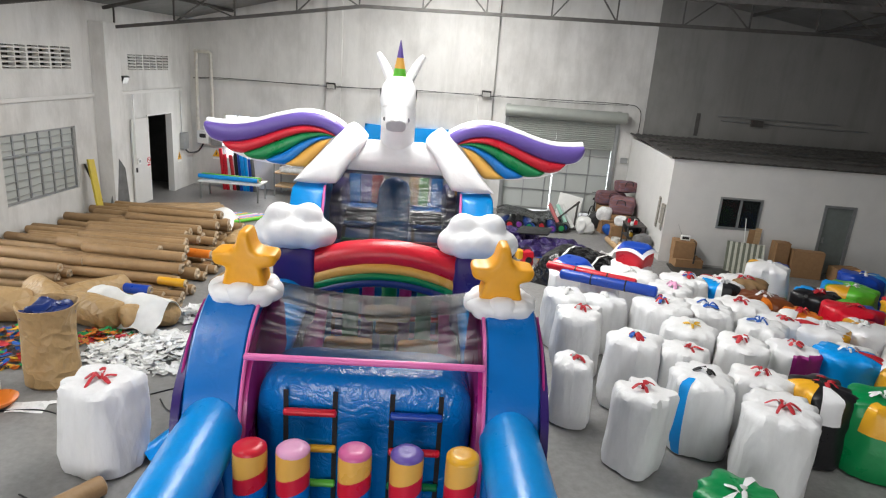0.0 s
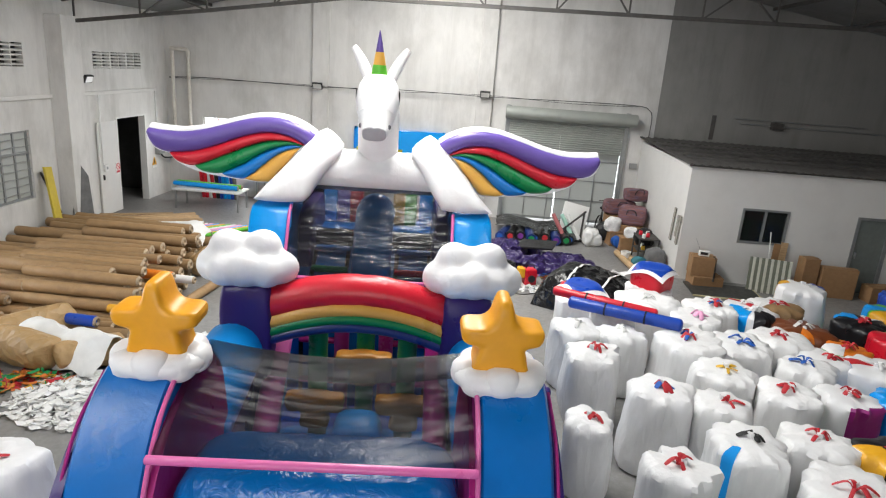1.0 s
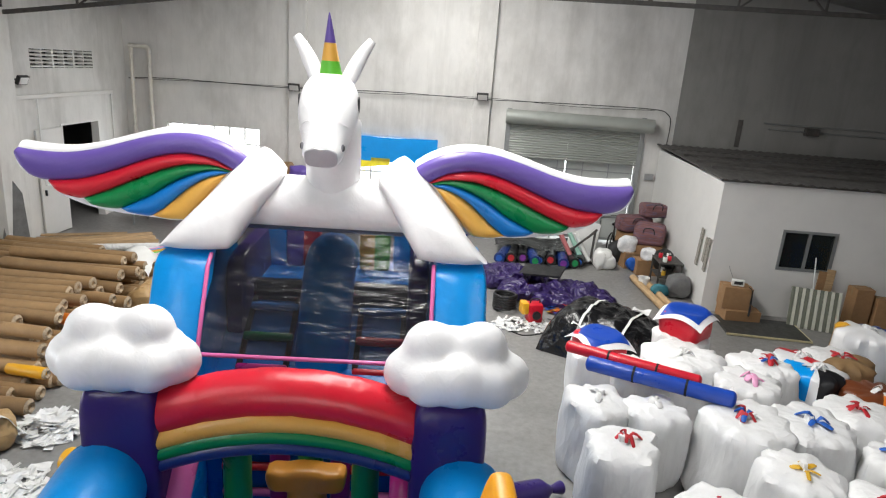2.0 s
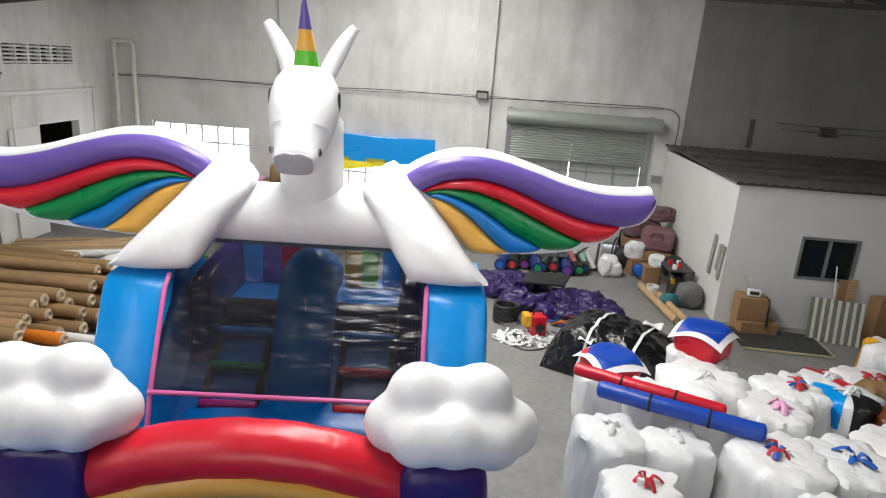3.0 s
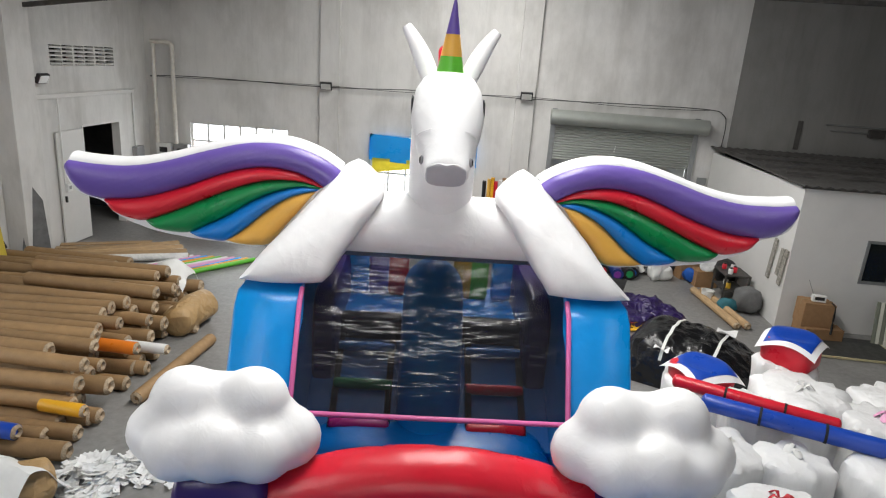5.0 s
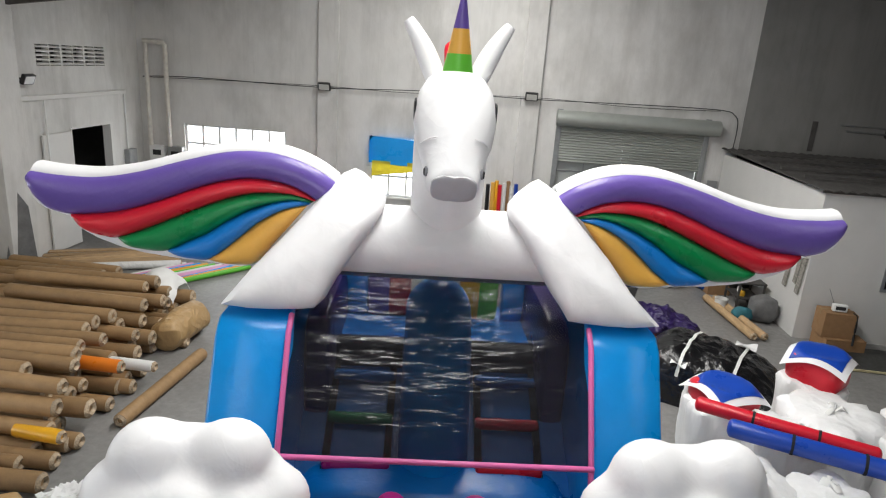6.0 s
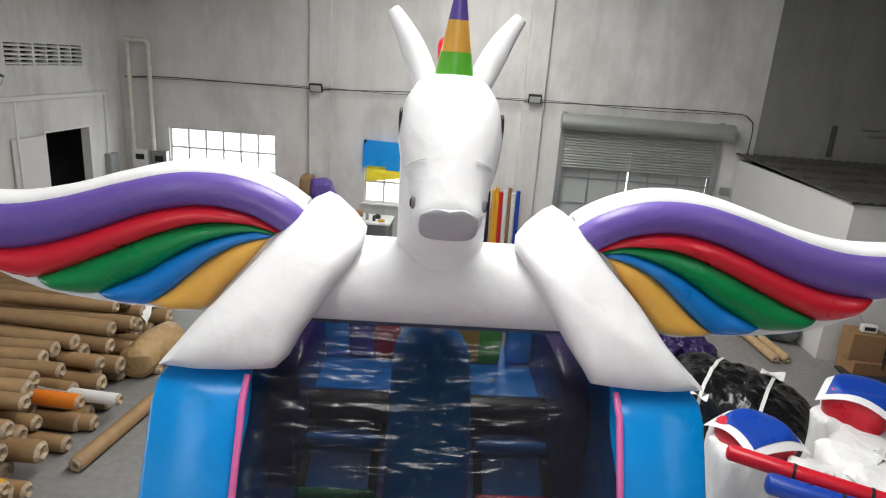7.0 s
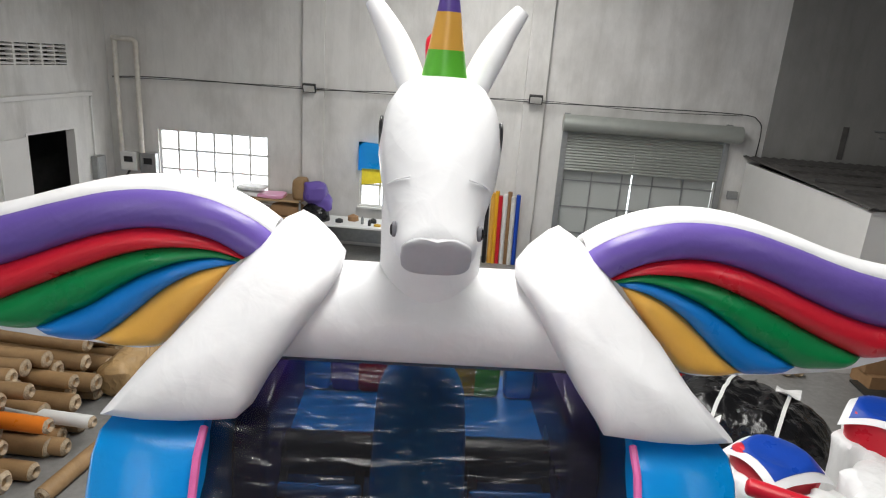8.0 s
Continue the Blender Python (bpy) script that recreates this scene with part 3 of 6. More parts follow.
for geo in (box(-0.04, W + 0.04, -0.02, 0.06, -0.04, 0.02, 0.005), box(-0.04, W + 0.04, -0.02, 0.06, Hh - 0.02, Hh + 0.04, 0.005), box(-0.04, 0.02, -0.02, 0.06, 0.02, Hh - 0.02), box(W - 0.02, W + 0.04, -0.02, 0.06, 0.02, Hh - 0.02), box(W / 2 - 0.03, W / 2 + 0.03, -0.015, 0.05, 0.02, Hh - 0.02)):
    part("window_frame", geo, GREY_STEEL, w4, smooth=False)
for x0, x1 in ((0.02, W / 2 - 0.03), (W / 2 + 0.03, W - 0.02)):
    part("pane", box(x0, x1, 0.02, 0.026, 0.02, Hh - 0.02), GLASS, w4, smooth=False)
d2 = thing("door_2", pose(ODOOR[0], OY, 0), "grey-green glazed office door in a metal frame", "door", "", "structure")
DW = ODOOR[1] - ODOOR[0]
for geo in (box(-0.05, 0.03, -0.02, 0.1, 0, 2.06), box(DW - 0.03, DW + 0.05, -0.02, 0.1, 0, 2.06), box(0.03, DW - 0.03, -0.02, 0.1, 1.99, 2.06)):
    part("door_frame", geo, GREY_STEEL, d2, smooth=False)
part("door_leaf", box(0.035, DW - 0.035, 0.03, 0.07, 0.02, 1.985), material("door_green_grey", (0.16, 0.18, 0.17), 0.35, grain=0.1, stain=0.2), d2, smooth=False)
part("door_handle", box(0.08, 0.12, -0.02, 0.03, 0.95, 1.12, 0.01), GREY_STEEL, d2, smooth=False)

# ---------------------------------------------------------------- the inflatable
course = thing("inflatable_obstacle_course", pose(-0.795, 7.155, 0, 0, 0, 5.4), "blue inflatable obstacle course with unicorn, clouds, stars and rainbow arch", "inflatable")


def turned(geo, m=None):
    """puff() lies in x and z: turn it so that its outline runs along v and z."""
    r = Matrix.Rotation(radians(90), 4, "Z")
    return moved(geo, (m or Matrix.Identity(4)) @ r)


def round_outline(points, k=5):
    """Smooth closed outline."""
    n = len(points)
    out = []
    for i in range(n):
        a, b, c, d = (Vector((*points[(i + j) % n], 0)) for j in (-1, 0, 1, 2))
        for q in range(k):
            t = q / k
            p = 0.5 * ((2 * b) + (c - a) * t + (2 * a - 5 * b + 4 * c - d) * t * t + (3 * b - a - 3 * c + d) * t ** 3)
            out.append((p.x, p.y))
    return out


part("base", pillow(0, -0.6, 0.17, 1.95, 4.9, 0.17, 0.25), ROYAL, course)
SIDES = (-1, 1)
for s in SIDES:
    # entrance arms
    part("entrance_tube", tube([(s * 1.5, -5.1, 1.45), (s * 1.44, -2.42, 1.6)], 0.3, 24, crimp=0.03, per=0.62), SKY_BLUE, course, "light blue inflated entrance tube")
    part("entrance_wall", pillow(s * 1.5, -3.9, 0.68, 0.26, 1.3, 0.6, 0.3), BLUE, course)
    # front side walls with the stars
    wall = part("side_wall", turned(puff(round_outline([(-2.62, 0.1), (-2.62, 1.1), (-2.5, 1.8), (-2.1, 2.38), (-1.55, 2.66), (-1.0, 2.6), (-0.6, 2.2), (-0.45, 1.3), (-0.45, 0.1)]), 0.3, 0.82, 10, 8.0), Matrix.Translation((s * 1.46, 0, 0))), BLUE, course)
    part("inner_panel", turned(puff(round_outline([(-2.5, 0.2), (-2.5, 1.7), (-2.1, 2.28), (-1.5, 2.5), (-1.0, 2.45), (-0.7, 1.9), (-0.6, 0.2)]), 0.05, 0.8), Matrix.Translation((s * 1.15, 0, 0))), MAGENTA, wall)
    part("outer_panel", turned(puff(round_outline([(-2.62, 0.1), (-2.6, 1.6), (-2.15, 2.2), (-1.5, 2.45), (-0.9, 2.35), (-0.55, 1.7), (-0.5, 0.1)]), 0.05, 0.8), Matrix.Translation((s * 1.77, 0, 0))), DEEP_PURPLE, wall)
    part("piping", tube(smooth_path([(s * 1.17, -2.56, 1.2), (s * 1.17, -2.48, 1.85), (s * 1.17, -2.1, 2.4), (s * 1.17, -1.6, 2.64)]), 0.02, 8), PINK, wall)
    part("piping", tube(smooth_path([(s * 1.77, -2.6, 0.6), (s * 1.77, -2.48, 1.7), (s * 1.77, -2.1, 2.3), (s * 1.77, -1.6, 2.55)]), 0.014, 8), MAGENTA, wall)
    # link tubes behind the stars
    part("link_tube", tube([(s * 1.42, -0.75, 1.5), (s * 1.4, 0.6, 1.74)], 0.34, 22), SKY_BLUE, course)
    part("link_wall", pillow(s * 1.42, 0.0, 0.85, 0.26, 0.8, 0.8, 0.3), NAVY, course)
    # posts of the rainbow arch
    post = part("arch_post", pillow(s * 1.27, 0.85, 1.25, 0.3, 0.32, 1.28, 0.22), DEEP_PURPLE, course)
    # rear side walls
    wall = part("rear_side_wall", turned(puff([(1.2, 0.05), (1.55, 1.2), (1.9, 2.2), (2.3, 2.96), (2.4, 3.04), (3.3, 3.04), (3.7, 2.2), (3.9, 0.05), (2.5, 0.02)], 0.31, 0.78, 12, 5.0), Matrix.Translation((s * 1.39, 0, 0))), SKY_BLUE, course)
    part("piping", tube([(s * 1.12, 1.5, 1.2), (s * 1.12, 1.87, 2.2), (s * 1.12, 2.28, 2.97), (s * 1.12, 2.4, 3.06)], 0.022, 8), PINK, wall)
    # anchor tubes tied off beside the arch
    part("tied_sleeve", tube([(s * 1.65, 2.35, 0.24), (s * 2.6, 2.75, 0.17), (s * 2.75, 2.82, 0.15), (s * 2.88, 2.88, 0.14)], [0.17, 0.15, 0.045, 0.085], 18), DEEP_PURPLE, course, "purple air sleeve tied off with black cord")

part("sleeve_cuff", tube([(-2.86, 2.87, 0.17), (-2.98, 2.93, 0.17), (-3.1, 2.98, 0.17)], [0.11, 0.17, 0.15], 18, "flat"), YELLOW, course, "yellow open cuff at the end of the sleeve")


def star(s):
    o = [(-0.2, 0.0), (-0.215, 0.14), (-0.2, 0.25), (-0.32, 0.3), (-0.33, 0.42), (-0.18, 0.44), (-0.1, 0.5), (-0.065, 0.62), (-0.035, 0.68), (0.035, 0.68),
         (0.065, 0.62), (0.1, 0.5), (0.18, 0.44), (0.33, 0.42), (0.32, 0.3), (0.2, 0.25), (0.215, 0.14), (0.2, 0.0)]
    part("star", moved(puff(round_outline(o, 4), 0.18, 0.62, 10, 7.0), Matrix.Translation((s * 1.35, -1.5, 2.7)) @ Matrix.Diagonal((0.97, 1, 0.93, 1))), material("pvc_gold", (0.80, 0.36, 0.012), 0.4, grain=0.05, bump=0.4, bump_scale=5), course, "puffy golden yellow star")
    lobes = [pillow(s * 1.36 + 0.24 * math.cos(a), -1.5 + 0.19 * math.sin(a), 2.66 + 0.02 * math.sin(3 * a), 0.155, 0.15, 0.12, 0.85, 16, 10) for a in np.linspace(0, 2 * math.pi, 8, endpoint=False)]
    part("cloud_collar", join(*lobes, pillow(s * 1.36, -1.5, 2.66, 0.375, 0.32, 0.115, 0.8)), WHITE, course, "small white scalloped cloud under the star")


def blown(centre, lobes, blend, n=56, k=34):
    """Air-filled lobes (x, y, z, radius) grown into one skin that creases where they meet."""
    c, L = Vector(centre), [(Vector(q[:3]), q[3]) for q in lobes]

    def depth(p):
        return -math.log(sum(math.exp(-((p - q).length - r) / blend) for q, r in L)) * blend

    rings = []
    for i in range(1, k):
        b = -math.pi / 2 + math.pi * i / k
        ring = []
        for a in np.linspace(0, 2 * math.pi, n, endpoint=False):
            d = Vector((math.cos(b) * math.cos(a), math.cos(b) * math.sin(a), math.sin(b)))
            lo, hi = 0.0, 1.0
            for _ in range(14):
                mid = (lo + hi) / 2
                lo, hi = (mid, hi) if depth(c + d * mid) < 0 else (lo, mid)
            ring.append(c + d * lo)
        rings.append(ring)
    return loft(rings)


CLOUD = ((-0.34, 0.02, 0.2, 0.185), (-0.2, 0.04, 0.4, 0.19), (0.17, 0.04, 0.42, 0.185), (0.36, 0.02, 0.2, 0.18), (-0.02, 0.08, 0.36, 0.18),
         (-0.2, -0.16, 0.2, 0.17), (0.02, -0.18, 0.23, 0.18), (0.24, -0.15, 0.2, 0.17), (0.0, 0.0, 0.18, 0.24), (-0.2, 0.16, 0.22, 0.18), (0.22, 0.16, 0.22, 0.18))


def cloud(s):
    skin = blown((0, 0, 0.26), CLOUD, 0.026)
    skin = [Vector((v[0] * 1.1, v[1], max(v[2] * 1.08, 0.02))) for v in skin[0]], skin[1]
    part("cloud", moved(skin, Matrix.Translation((s * 1.3, 0.8, 2.46))), WHITE, course, "big puffy white cloud on its post", crease=70)


for s in SIDES:
    star(s)
    cloud(s)

# front mesh roof and its edges
part("mesh_roof", sheet(24, 60, lambda a, b: (-1.14 + 2.28 * a, -2.34 + 1.35 * b, 2.29 + 0.30 * math.sin(b * 1.7) - 0.13 * math.sin(math.pi * a) * math.sin(math.pi * b) - 0.12 * b * math.sin(math.pi * a) + 0.014 * math.sin(b * 29 + 1.5 * math.sin(3 * a)) * math.sin(math.pi * b)), 0.004), NETTING, course, "sagging black mesh roof with shiny creases")
part("edge_band", tube([(-1.15, -2.35, 2.29), (1.15, -2.35, 2.29)], 0.035, 10), PINK, course, "pink welded edge band")
part("mesh_side", sheet(16, 4, lambda a, b: (-1.14 + 2.28 * a, -0.99 + 0.02 * b, 2.58 - 0.12 * math.sin(math.pi * a) - 0.25 * b), 0.004), NETTING, course)

# first climbing wall: pillow with webbing ladders and coloured rungs
climb = part("climbing_wall", crumple(pillow(0, -1.92, 1.0, 1.1, 0.42, 1.1, 0.3, 60, 30), 0.02, 5, 2), CLEAR_BLUE, course)
for u in (-0.76, -0.28, 0.28, 0.76):
    part("strap", sheet(1, 14, lambda a, b: (u - 0.025 + 0.05 * a, -2.36 - 0.02 * math.sin(b * 3), 0.25 + 1.72 * b), 0.006), WEBBING, climb)
for u, z, m in ((-0.52, 1.75, RED), (-0.52, 1.35, YELLOW), (-0.52, 0.95, LIGHT_GREEN), (0.52, 1.75, ROYAL), (0.52, 1.35, RED), (0.52, 0.95, GREEN)):
    part("rung", tube([(u - 0.24, -2.4, z), (u + 0.24, -2.4, z)], 0.04, 10), m, climb)


def peg(u, v, top, cap):
    """A padded column with slanting stripes."""
    g = part("peg_column", moved(lathe([(0.14, 0.3), (0.15, 0.5), (0.15, 0.9)], 22), Matrix.Translation((u, v, 0))), GREEN, course)
    marks = [(0.9, GREEN), (1.16, BLUE), (1.31, RED), (1.47, SAND), (1.69, None)]
    for (z0, m), (z1, _) in zip(marks, marks[1:]):
        ring = lambda z, r, k=1.0: [(u + r * math.cos(a), v + r * math.sin(a), z + 0.045 * k * math.cos(a)) for a in np.linspace(0, 2 * math.pi, 22, endpoint=False)]
        part("stripe", loft([ring(z0, 0.152), ring((z0 + z1) / 2, 0.154), ring(z1, 0.152, 1.0 if z1 < 1.68 else 0)], cap=False), m, g)
    part("cap", moved(lathe([(0.153, 0), (0.15, 0.02), (0.125, 0.042), (0.07, 0.055), (0.02, 0.045)], 22), Matrix.Translation((u, v, top))), cap, g)


for u, m in ((-0.96, RED), (-0.575, PALE_PINK), (-0.02, pvc("rose", (0.62, 0.12, 0.30))), (0.45, PURPLE), (0.955, YELLOW)):
    peg(u, -2.95, 1.69, m)

# rainbow arch
def arc(z, n=24, half=1.02, drop=0.215, v=0.72):
    return [(u, v, z - drop * (u / half) ** 2) for u in np.linspace(-half, half, n)]


arch = part("rainbow_arch", tube(arc(2.465, v=0.765), 0.2, 26, crimp=0.05, per=0.36), RED, course, "red topped inflated rainbow arch")
part("arch_stripe", tube(arc(2.275), 0.158, 18, flat=0.7), SAND, arch)
part("arch_stripe", tube(arc(2.165), 0.155, 18, flat=0.62), GREEN, arch)
part("arch_stripe", tube(arc(2.065), 0.15, 18, flat=0.6), NAVY, arch)

# obstacles under the arch
for u, v, z in ((0.05, 1.3, 1.26), (-0.5, 0.85, 0.9), (0.6, 0.85, 0.9)):
    stem = part("palm_obstacle", tube([(u, v + 0.16, 0.3), (u, v + 0.16, 2.05)], 0.12, 16), GREEN, course, "green padded column with brown gold leaf pad")
    o = [(-0.16, -0.24), (-0.17, -0.04), (-0.33, -0.02), (-0.35, 0.16), (-0.18, 0.18), (-0.08, 0.2), (0.08, 0.2), (0.18, 0.18), (0.35, 0.16), (0.33, -0.02), (0.17, -0.04), (0.16, -0.24)]
    part("leaf_pad", moved(puff(round_outline(o, 4), 0.12, 0.5, 8, 5.0), Matrix.Translation((u, v - 0.04, z))), material("pvc_ochre", (0.45, 0.19, 0.02), 0.4, grain=0.08, bump=0.3, bump_scale=6), stem)
for s in SIDES:
    part("bumper", tube([(s * 0.98, -0.4, 0.3), (s * 0.95, 1.2, 1.9)], 0.14, 16), PINK if s < 0 else MAGENTA, course)
    part("bumper", tube([(s * 0.3, 1.75, 0.3), (s * 0.3, 1.75, 1.95)], 0.1, 16), MAGENTA, course)
part("bumper", pillow(0.05, 0.55, 0.5, 0.3, 0.3, 0.45, 0.5), SKY_BLUE, course)
part("bumper", pillow(-0.55, 0.3, 0.4, 0.28, 0.25, 0.36, 0.5), SKY_BLUE, course)
part("bumper", pillow(0.62, 0.3, 0.4, 0.28, 0.25, 0.36, 0.5), SKY_BLUE, course)
part("inner_floor", pillow(0, -0.3, 0.36, 1.12, 1.5, 0.06, 0.3), BLUE, course)
back = part("rear_climbing_wall", pillow(0, 2.12, 0.95, 1.1, 0.3, 0.95, 0.3, 40, 20), BLUE, course)
for u in (-0.86, -0.32, 0.32, 0.86):
    part("strap", sheet(1, 10, lambda a, b: (u - 0.03 + 0.06 * a, 1.80, 0.3 + 1.5 * b), 0.006), WEBBING, back)
for u in (-0.59, 0.59):
    for z, m in ((0.75, PINK), (1.05, RED), (1.35, MAGENTA), (1.65, GREEN if u < 0 else RED)):
        part("rung", tube([(u - 0.27, 1.78, z), (u + 0.27, 1.78, z)], 0.045, 10), m, back)

# steep rear climb behind mesh: two lanes split by a round divider
slope = part("rear_slope", ([(-1.1, 2.15, 1.75), (1.1, 2.15, 1.75), (1.1, 3.25, 2.5), (-1.1, 3.25, 2.5), (-1.1, 2.15, 0.3), (1.1, 2.15, 0.3), (1.1, 4.2, 0.3), (-1.1, 4.2, 0.3), (1.1, 4.2, 2.5), (-1.1, 4.2, 2.5)],
    [(0, 1, 2, 3), (3, 2, 8, 9), (7, 6, 5, 4), (4, 5, 1, 0), (5, 6, 8, 2, 1), (6, 7, 9, 8), (7, 4, 0, 3, 9)]), BLUE, course, smooth=False)
part("lane_divider", tube(smooth_path([(0, 2.1, 0.3), (0, 2.3, 1.5), (0, 2.62, 2.4), (0, 3.0, 2.85), (0, 3.35, 2.8)]), 0.28, 26), SKY_BLUE, course)
part("platform_edge", tube([(-1.08, 3.15, 2.42), (1.08, 3.15, 2.42)], 0.15, 18), BLACK_PVC, slope)
for s in SIDES:
    part("lane_wall", pillow(s * 0.98, 3.45, 2.0, 0.12, 0.8, 0.95, 0.3), DEEP_PURPLE, course)
    for u in (0.36, 0.84):
        part("strap", bar((s * u, 2.12, 1.79), (s * u, 3.2, 2.54), 0.06, 0.02), WEBBING, slope, smooth=False)
    for k, m in enumerate((RED if s > 0 else MAGENTA, RED if s > 0 else GREEN, BLUE)):
        v = 2.25 + 0.32 * k
        part("rung", tube([(s * 0.36, v, 1.75 + 0.68 * (v - 2.15) + 0.07), (s * 0.84, v, 1.75 + 0.68 * (v - 2.15) + 0.07)], 0.05, 10), m, slope)
for u, m in ((-0.78, SKY_BLUE), (-0.56, PURPLE), (-0.36, RED), (0.34, YELLOW), (0.5, LIGHT_GREEN), (0.76, SKY_BLUE)):
    part("curtain_block", pillow(u, 3.9, 2.8, 0.11, 0.08, 0.3, 0.25, 16, 10), m, course)
part("rear_mesh", sheet(60, 90, lambda a, b: (-1.12 + 2.24 * a, 1.88 + 0.95 * b, 2.22 + 1.12 * b ** 0.85 - 0.05 * math.sin(math.pi * a) * math.sin(math.pi * b) + 0.012 * math.sin(b * 27 + 3 * math.sin(5 * a) + 2 * a) * math.sin(math.pi * b) * max(0, noise.noise(Vector((4 * a, 5 * b, 0)))) + 0.02 * math.sin(math.pi * b) * abs(noise.noise(Vector((5 * a, 9 * b + 2 * a, 4)))) + 0.012 * math.sin(math.pi * b) * abs(noise.noise(Vector((14 * a, 17 * b, 8))))), 0.004), REAR_NETTING, course, "black mesh roof with shiny creases and a pink hem")
part("edge_band", tube([(-1.13, 1.86, 2.21), (1.13, 1.86, 2.21)], 0.022, 10), PINK, course)

# unicorn
beam = part("shoulder_beam", tube([(-1.0, 3.0, 3.5), (1.0, 3.0, 3.5)], 0.3, 28), WHITE, course, "white inflated shoulder beam")
LEG = [(1.66, 3.1), (1.48, 3.31), (1.28, 3.535), (1.08, 3.76), (0.9, 3.97), (0.83, 4.035), (0.75, 4.07), (0.68, 4.04), (0.56, 3.95), (0.49, 3.87), (0.49, 3.8), (0.58, 3.66), (0.7, 3.48), (0.82, 3.3), (0.9, 3.17), (0.96, 3.11), (1.06, 3.095), (1.25, 3.085), (1.45, 3.085)]
for s in SIDES:
    leg = puff(LEG if s < 0 else LEG[::-1], 0.29, 0.2, 16, 2.1)
    skin = []
    for v in leg[0]:
        # the limb leans back as it rises, and its welds draw small puckers into the rim
        edge = min(1.0, abs(v[1]) / 0.27)
        pucker = 0.012 * (1 - edge) * math.sin(46 * (v[2] - 0.6 * v[0])) + 0.006 * math.sin(19 * v[2] + 11 * v[0])
        skin.append(Vector((s * v[0] + pucker, v[1] + 2.52 + 0.56 * (v[2] - 3.13), v[2] + pucker * 0.6)))
    part("foreleg", (skin, leg[1]), WHITE, course, "white puffy foreleg with a squared-off hoof end", crease=70)
HEAD = (((0, 2.135, 4.13), 0.13, 0.075, 0.4, -0.92), ((0, 2.15, 4.133), 0.165, 0.11, 0.42, -0.91), ((0, 2.2, 4.145), 0.185, 0.145, 0.5, -0.87), ((0, 2.29, 4.2), 0.2, 0.19, 0.6, -0.8), ((0, 2.385, 4.28), 0.228, 0.225, 0.74, -0.67),
        ((0, 2.48, 4.39), 0.272, 0.25, 0.8, -0.6), ((0, 2.56, 4.5), 0.294, 0.262, 0.84, -0.54), ((0, 2.63, 4.61), 0.292, 0.262, 0.85, -0.53), ((0, 2.69, 4.71), 0.268, 0.242, 0.86, -0.5), ((0, 2.735, 4.785), 0.222, 0.2, 0.88, -0.47), ((0, 2.765, 4.83), 0.16, 0.145, 0.9, -0.43), ((0, 2.78, 4.855), 0.08, 0.07, 0.9, -0.43))
rings = [[Vector(c) + Vector((rx * math.cos(a), ry * math.sin(a) * dy, ry * math.sin(a) * dz)) for a in np.linspace(0, 2 * math.pi, 36, endpoint=False)] for c, rx, ry, dy, dz in HEAD]
unicorn = part("unicorn_head", loft(rings), WHITE, course, "white inflated unicorn head with grey muzzle", crease=80)
part("neck", tube(smooth_path([(0, 3.06, 3.45), (0, 3.02, 3.9), (0, 2.9, 4.45)]), [0.32, 0.31, 0.3] + [0.29] * 9 + [0.24], 28), WHITE, unicorn)
patch = pillow(0, 0, 0, 0.155, 0.02, 0.095, 0.6, 36, 10)
patch = [Vector((v[0], v[1], v[2] + (0.012 * abs(math.sin(26 * v[0])) if v[2] > 0.03 else 0))) for v in patch[0]], patch[1]
part("muzzle", moved(patch, Matrix.Translation((0, 2.128, 4.13)) @ Matrix.Rotation(radians(23.5), 4, "X")), material("pvc_grey", (0.46, 0.46, 0.48), 0.45, grain=0.05, bump=0.3, bump_scale=6), unicorn, "grey muzzle patch with a scalloped edge")
for s in SIDES:
    part("brow_crease", tube(smooth_path([(s * 0.235, 2.372, 4.39), (s * 0.19, 2.302, 4.43), (s * 0.13, 2.258, 4.455)]), 0.004, 6), WHITE, unicorn)
    nostril = part("nostril", pillow(s * 0.19, 2.215, 4.225, 0.014, 0.022, 0.036, 0.8, 14, 8), material("nostril_grey", (0.2, 0.2, 0.22), 0.5, grain=0.05), unicorn)
    part("nostril_slit", pillow(s * 0.198, 2.205, 4.225, 0.01, 0.01, 0.026, 0.8, 12, 8), BLACK_PVC, nostril)
    part("eye", pillow(s * 0.286, 2.6, 4.6, 0.014, 0.055, 0.085, 0.8, 14, 8), BLACK_PVC, unicorn)
    ear = tube(smooth_path([(s * 0.13, 2.8, 4.76), (s * 0.205, 2.84, 4.93), (s * 0.29, 2.87, 5.09), (s * 0.375, 2.89, 5.215)]), [0.06, 0.066, 0.072, 0.076, 0.078, 0.078, 0.078, 0.077, 0.076, 0.074, 0.071, 0.068, 0.064, 0.06, 0.056, 0.052, 0.048, 0.044, 0.04], 16, "flat")
    part("ear", ear, WHITE, unicorn)


def cone(f0, f1, grow=1.0):
    """A stretch of the horn, from share f0 to share f1 of its length."""
    return loft([[Vector(((0.112 * (1 - f) + 0.006) * grow * math.cos(a), 2.69 - 0.18 * f + (0.112 * (1 - f) + 0.006) * grow * math.sin(a), 4.83 + 0.6 * f)) for a in np.linspace(0, 2 * math.pi, 24, endpoint=False)] for f in np.linspace(f0, f1, 5)])


horn = part("horn", cone(0, 0.28), LIGHT_GREEN, unicorn, "striped green, orange and purple horn")
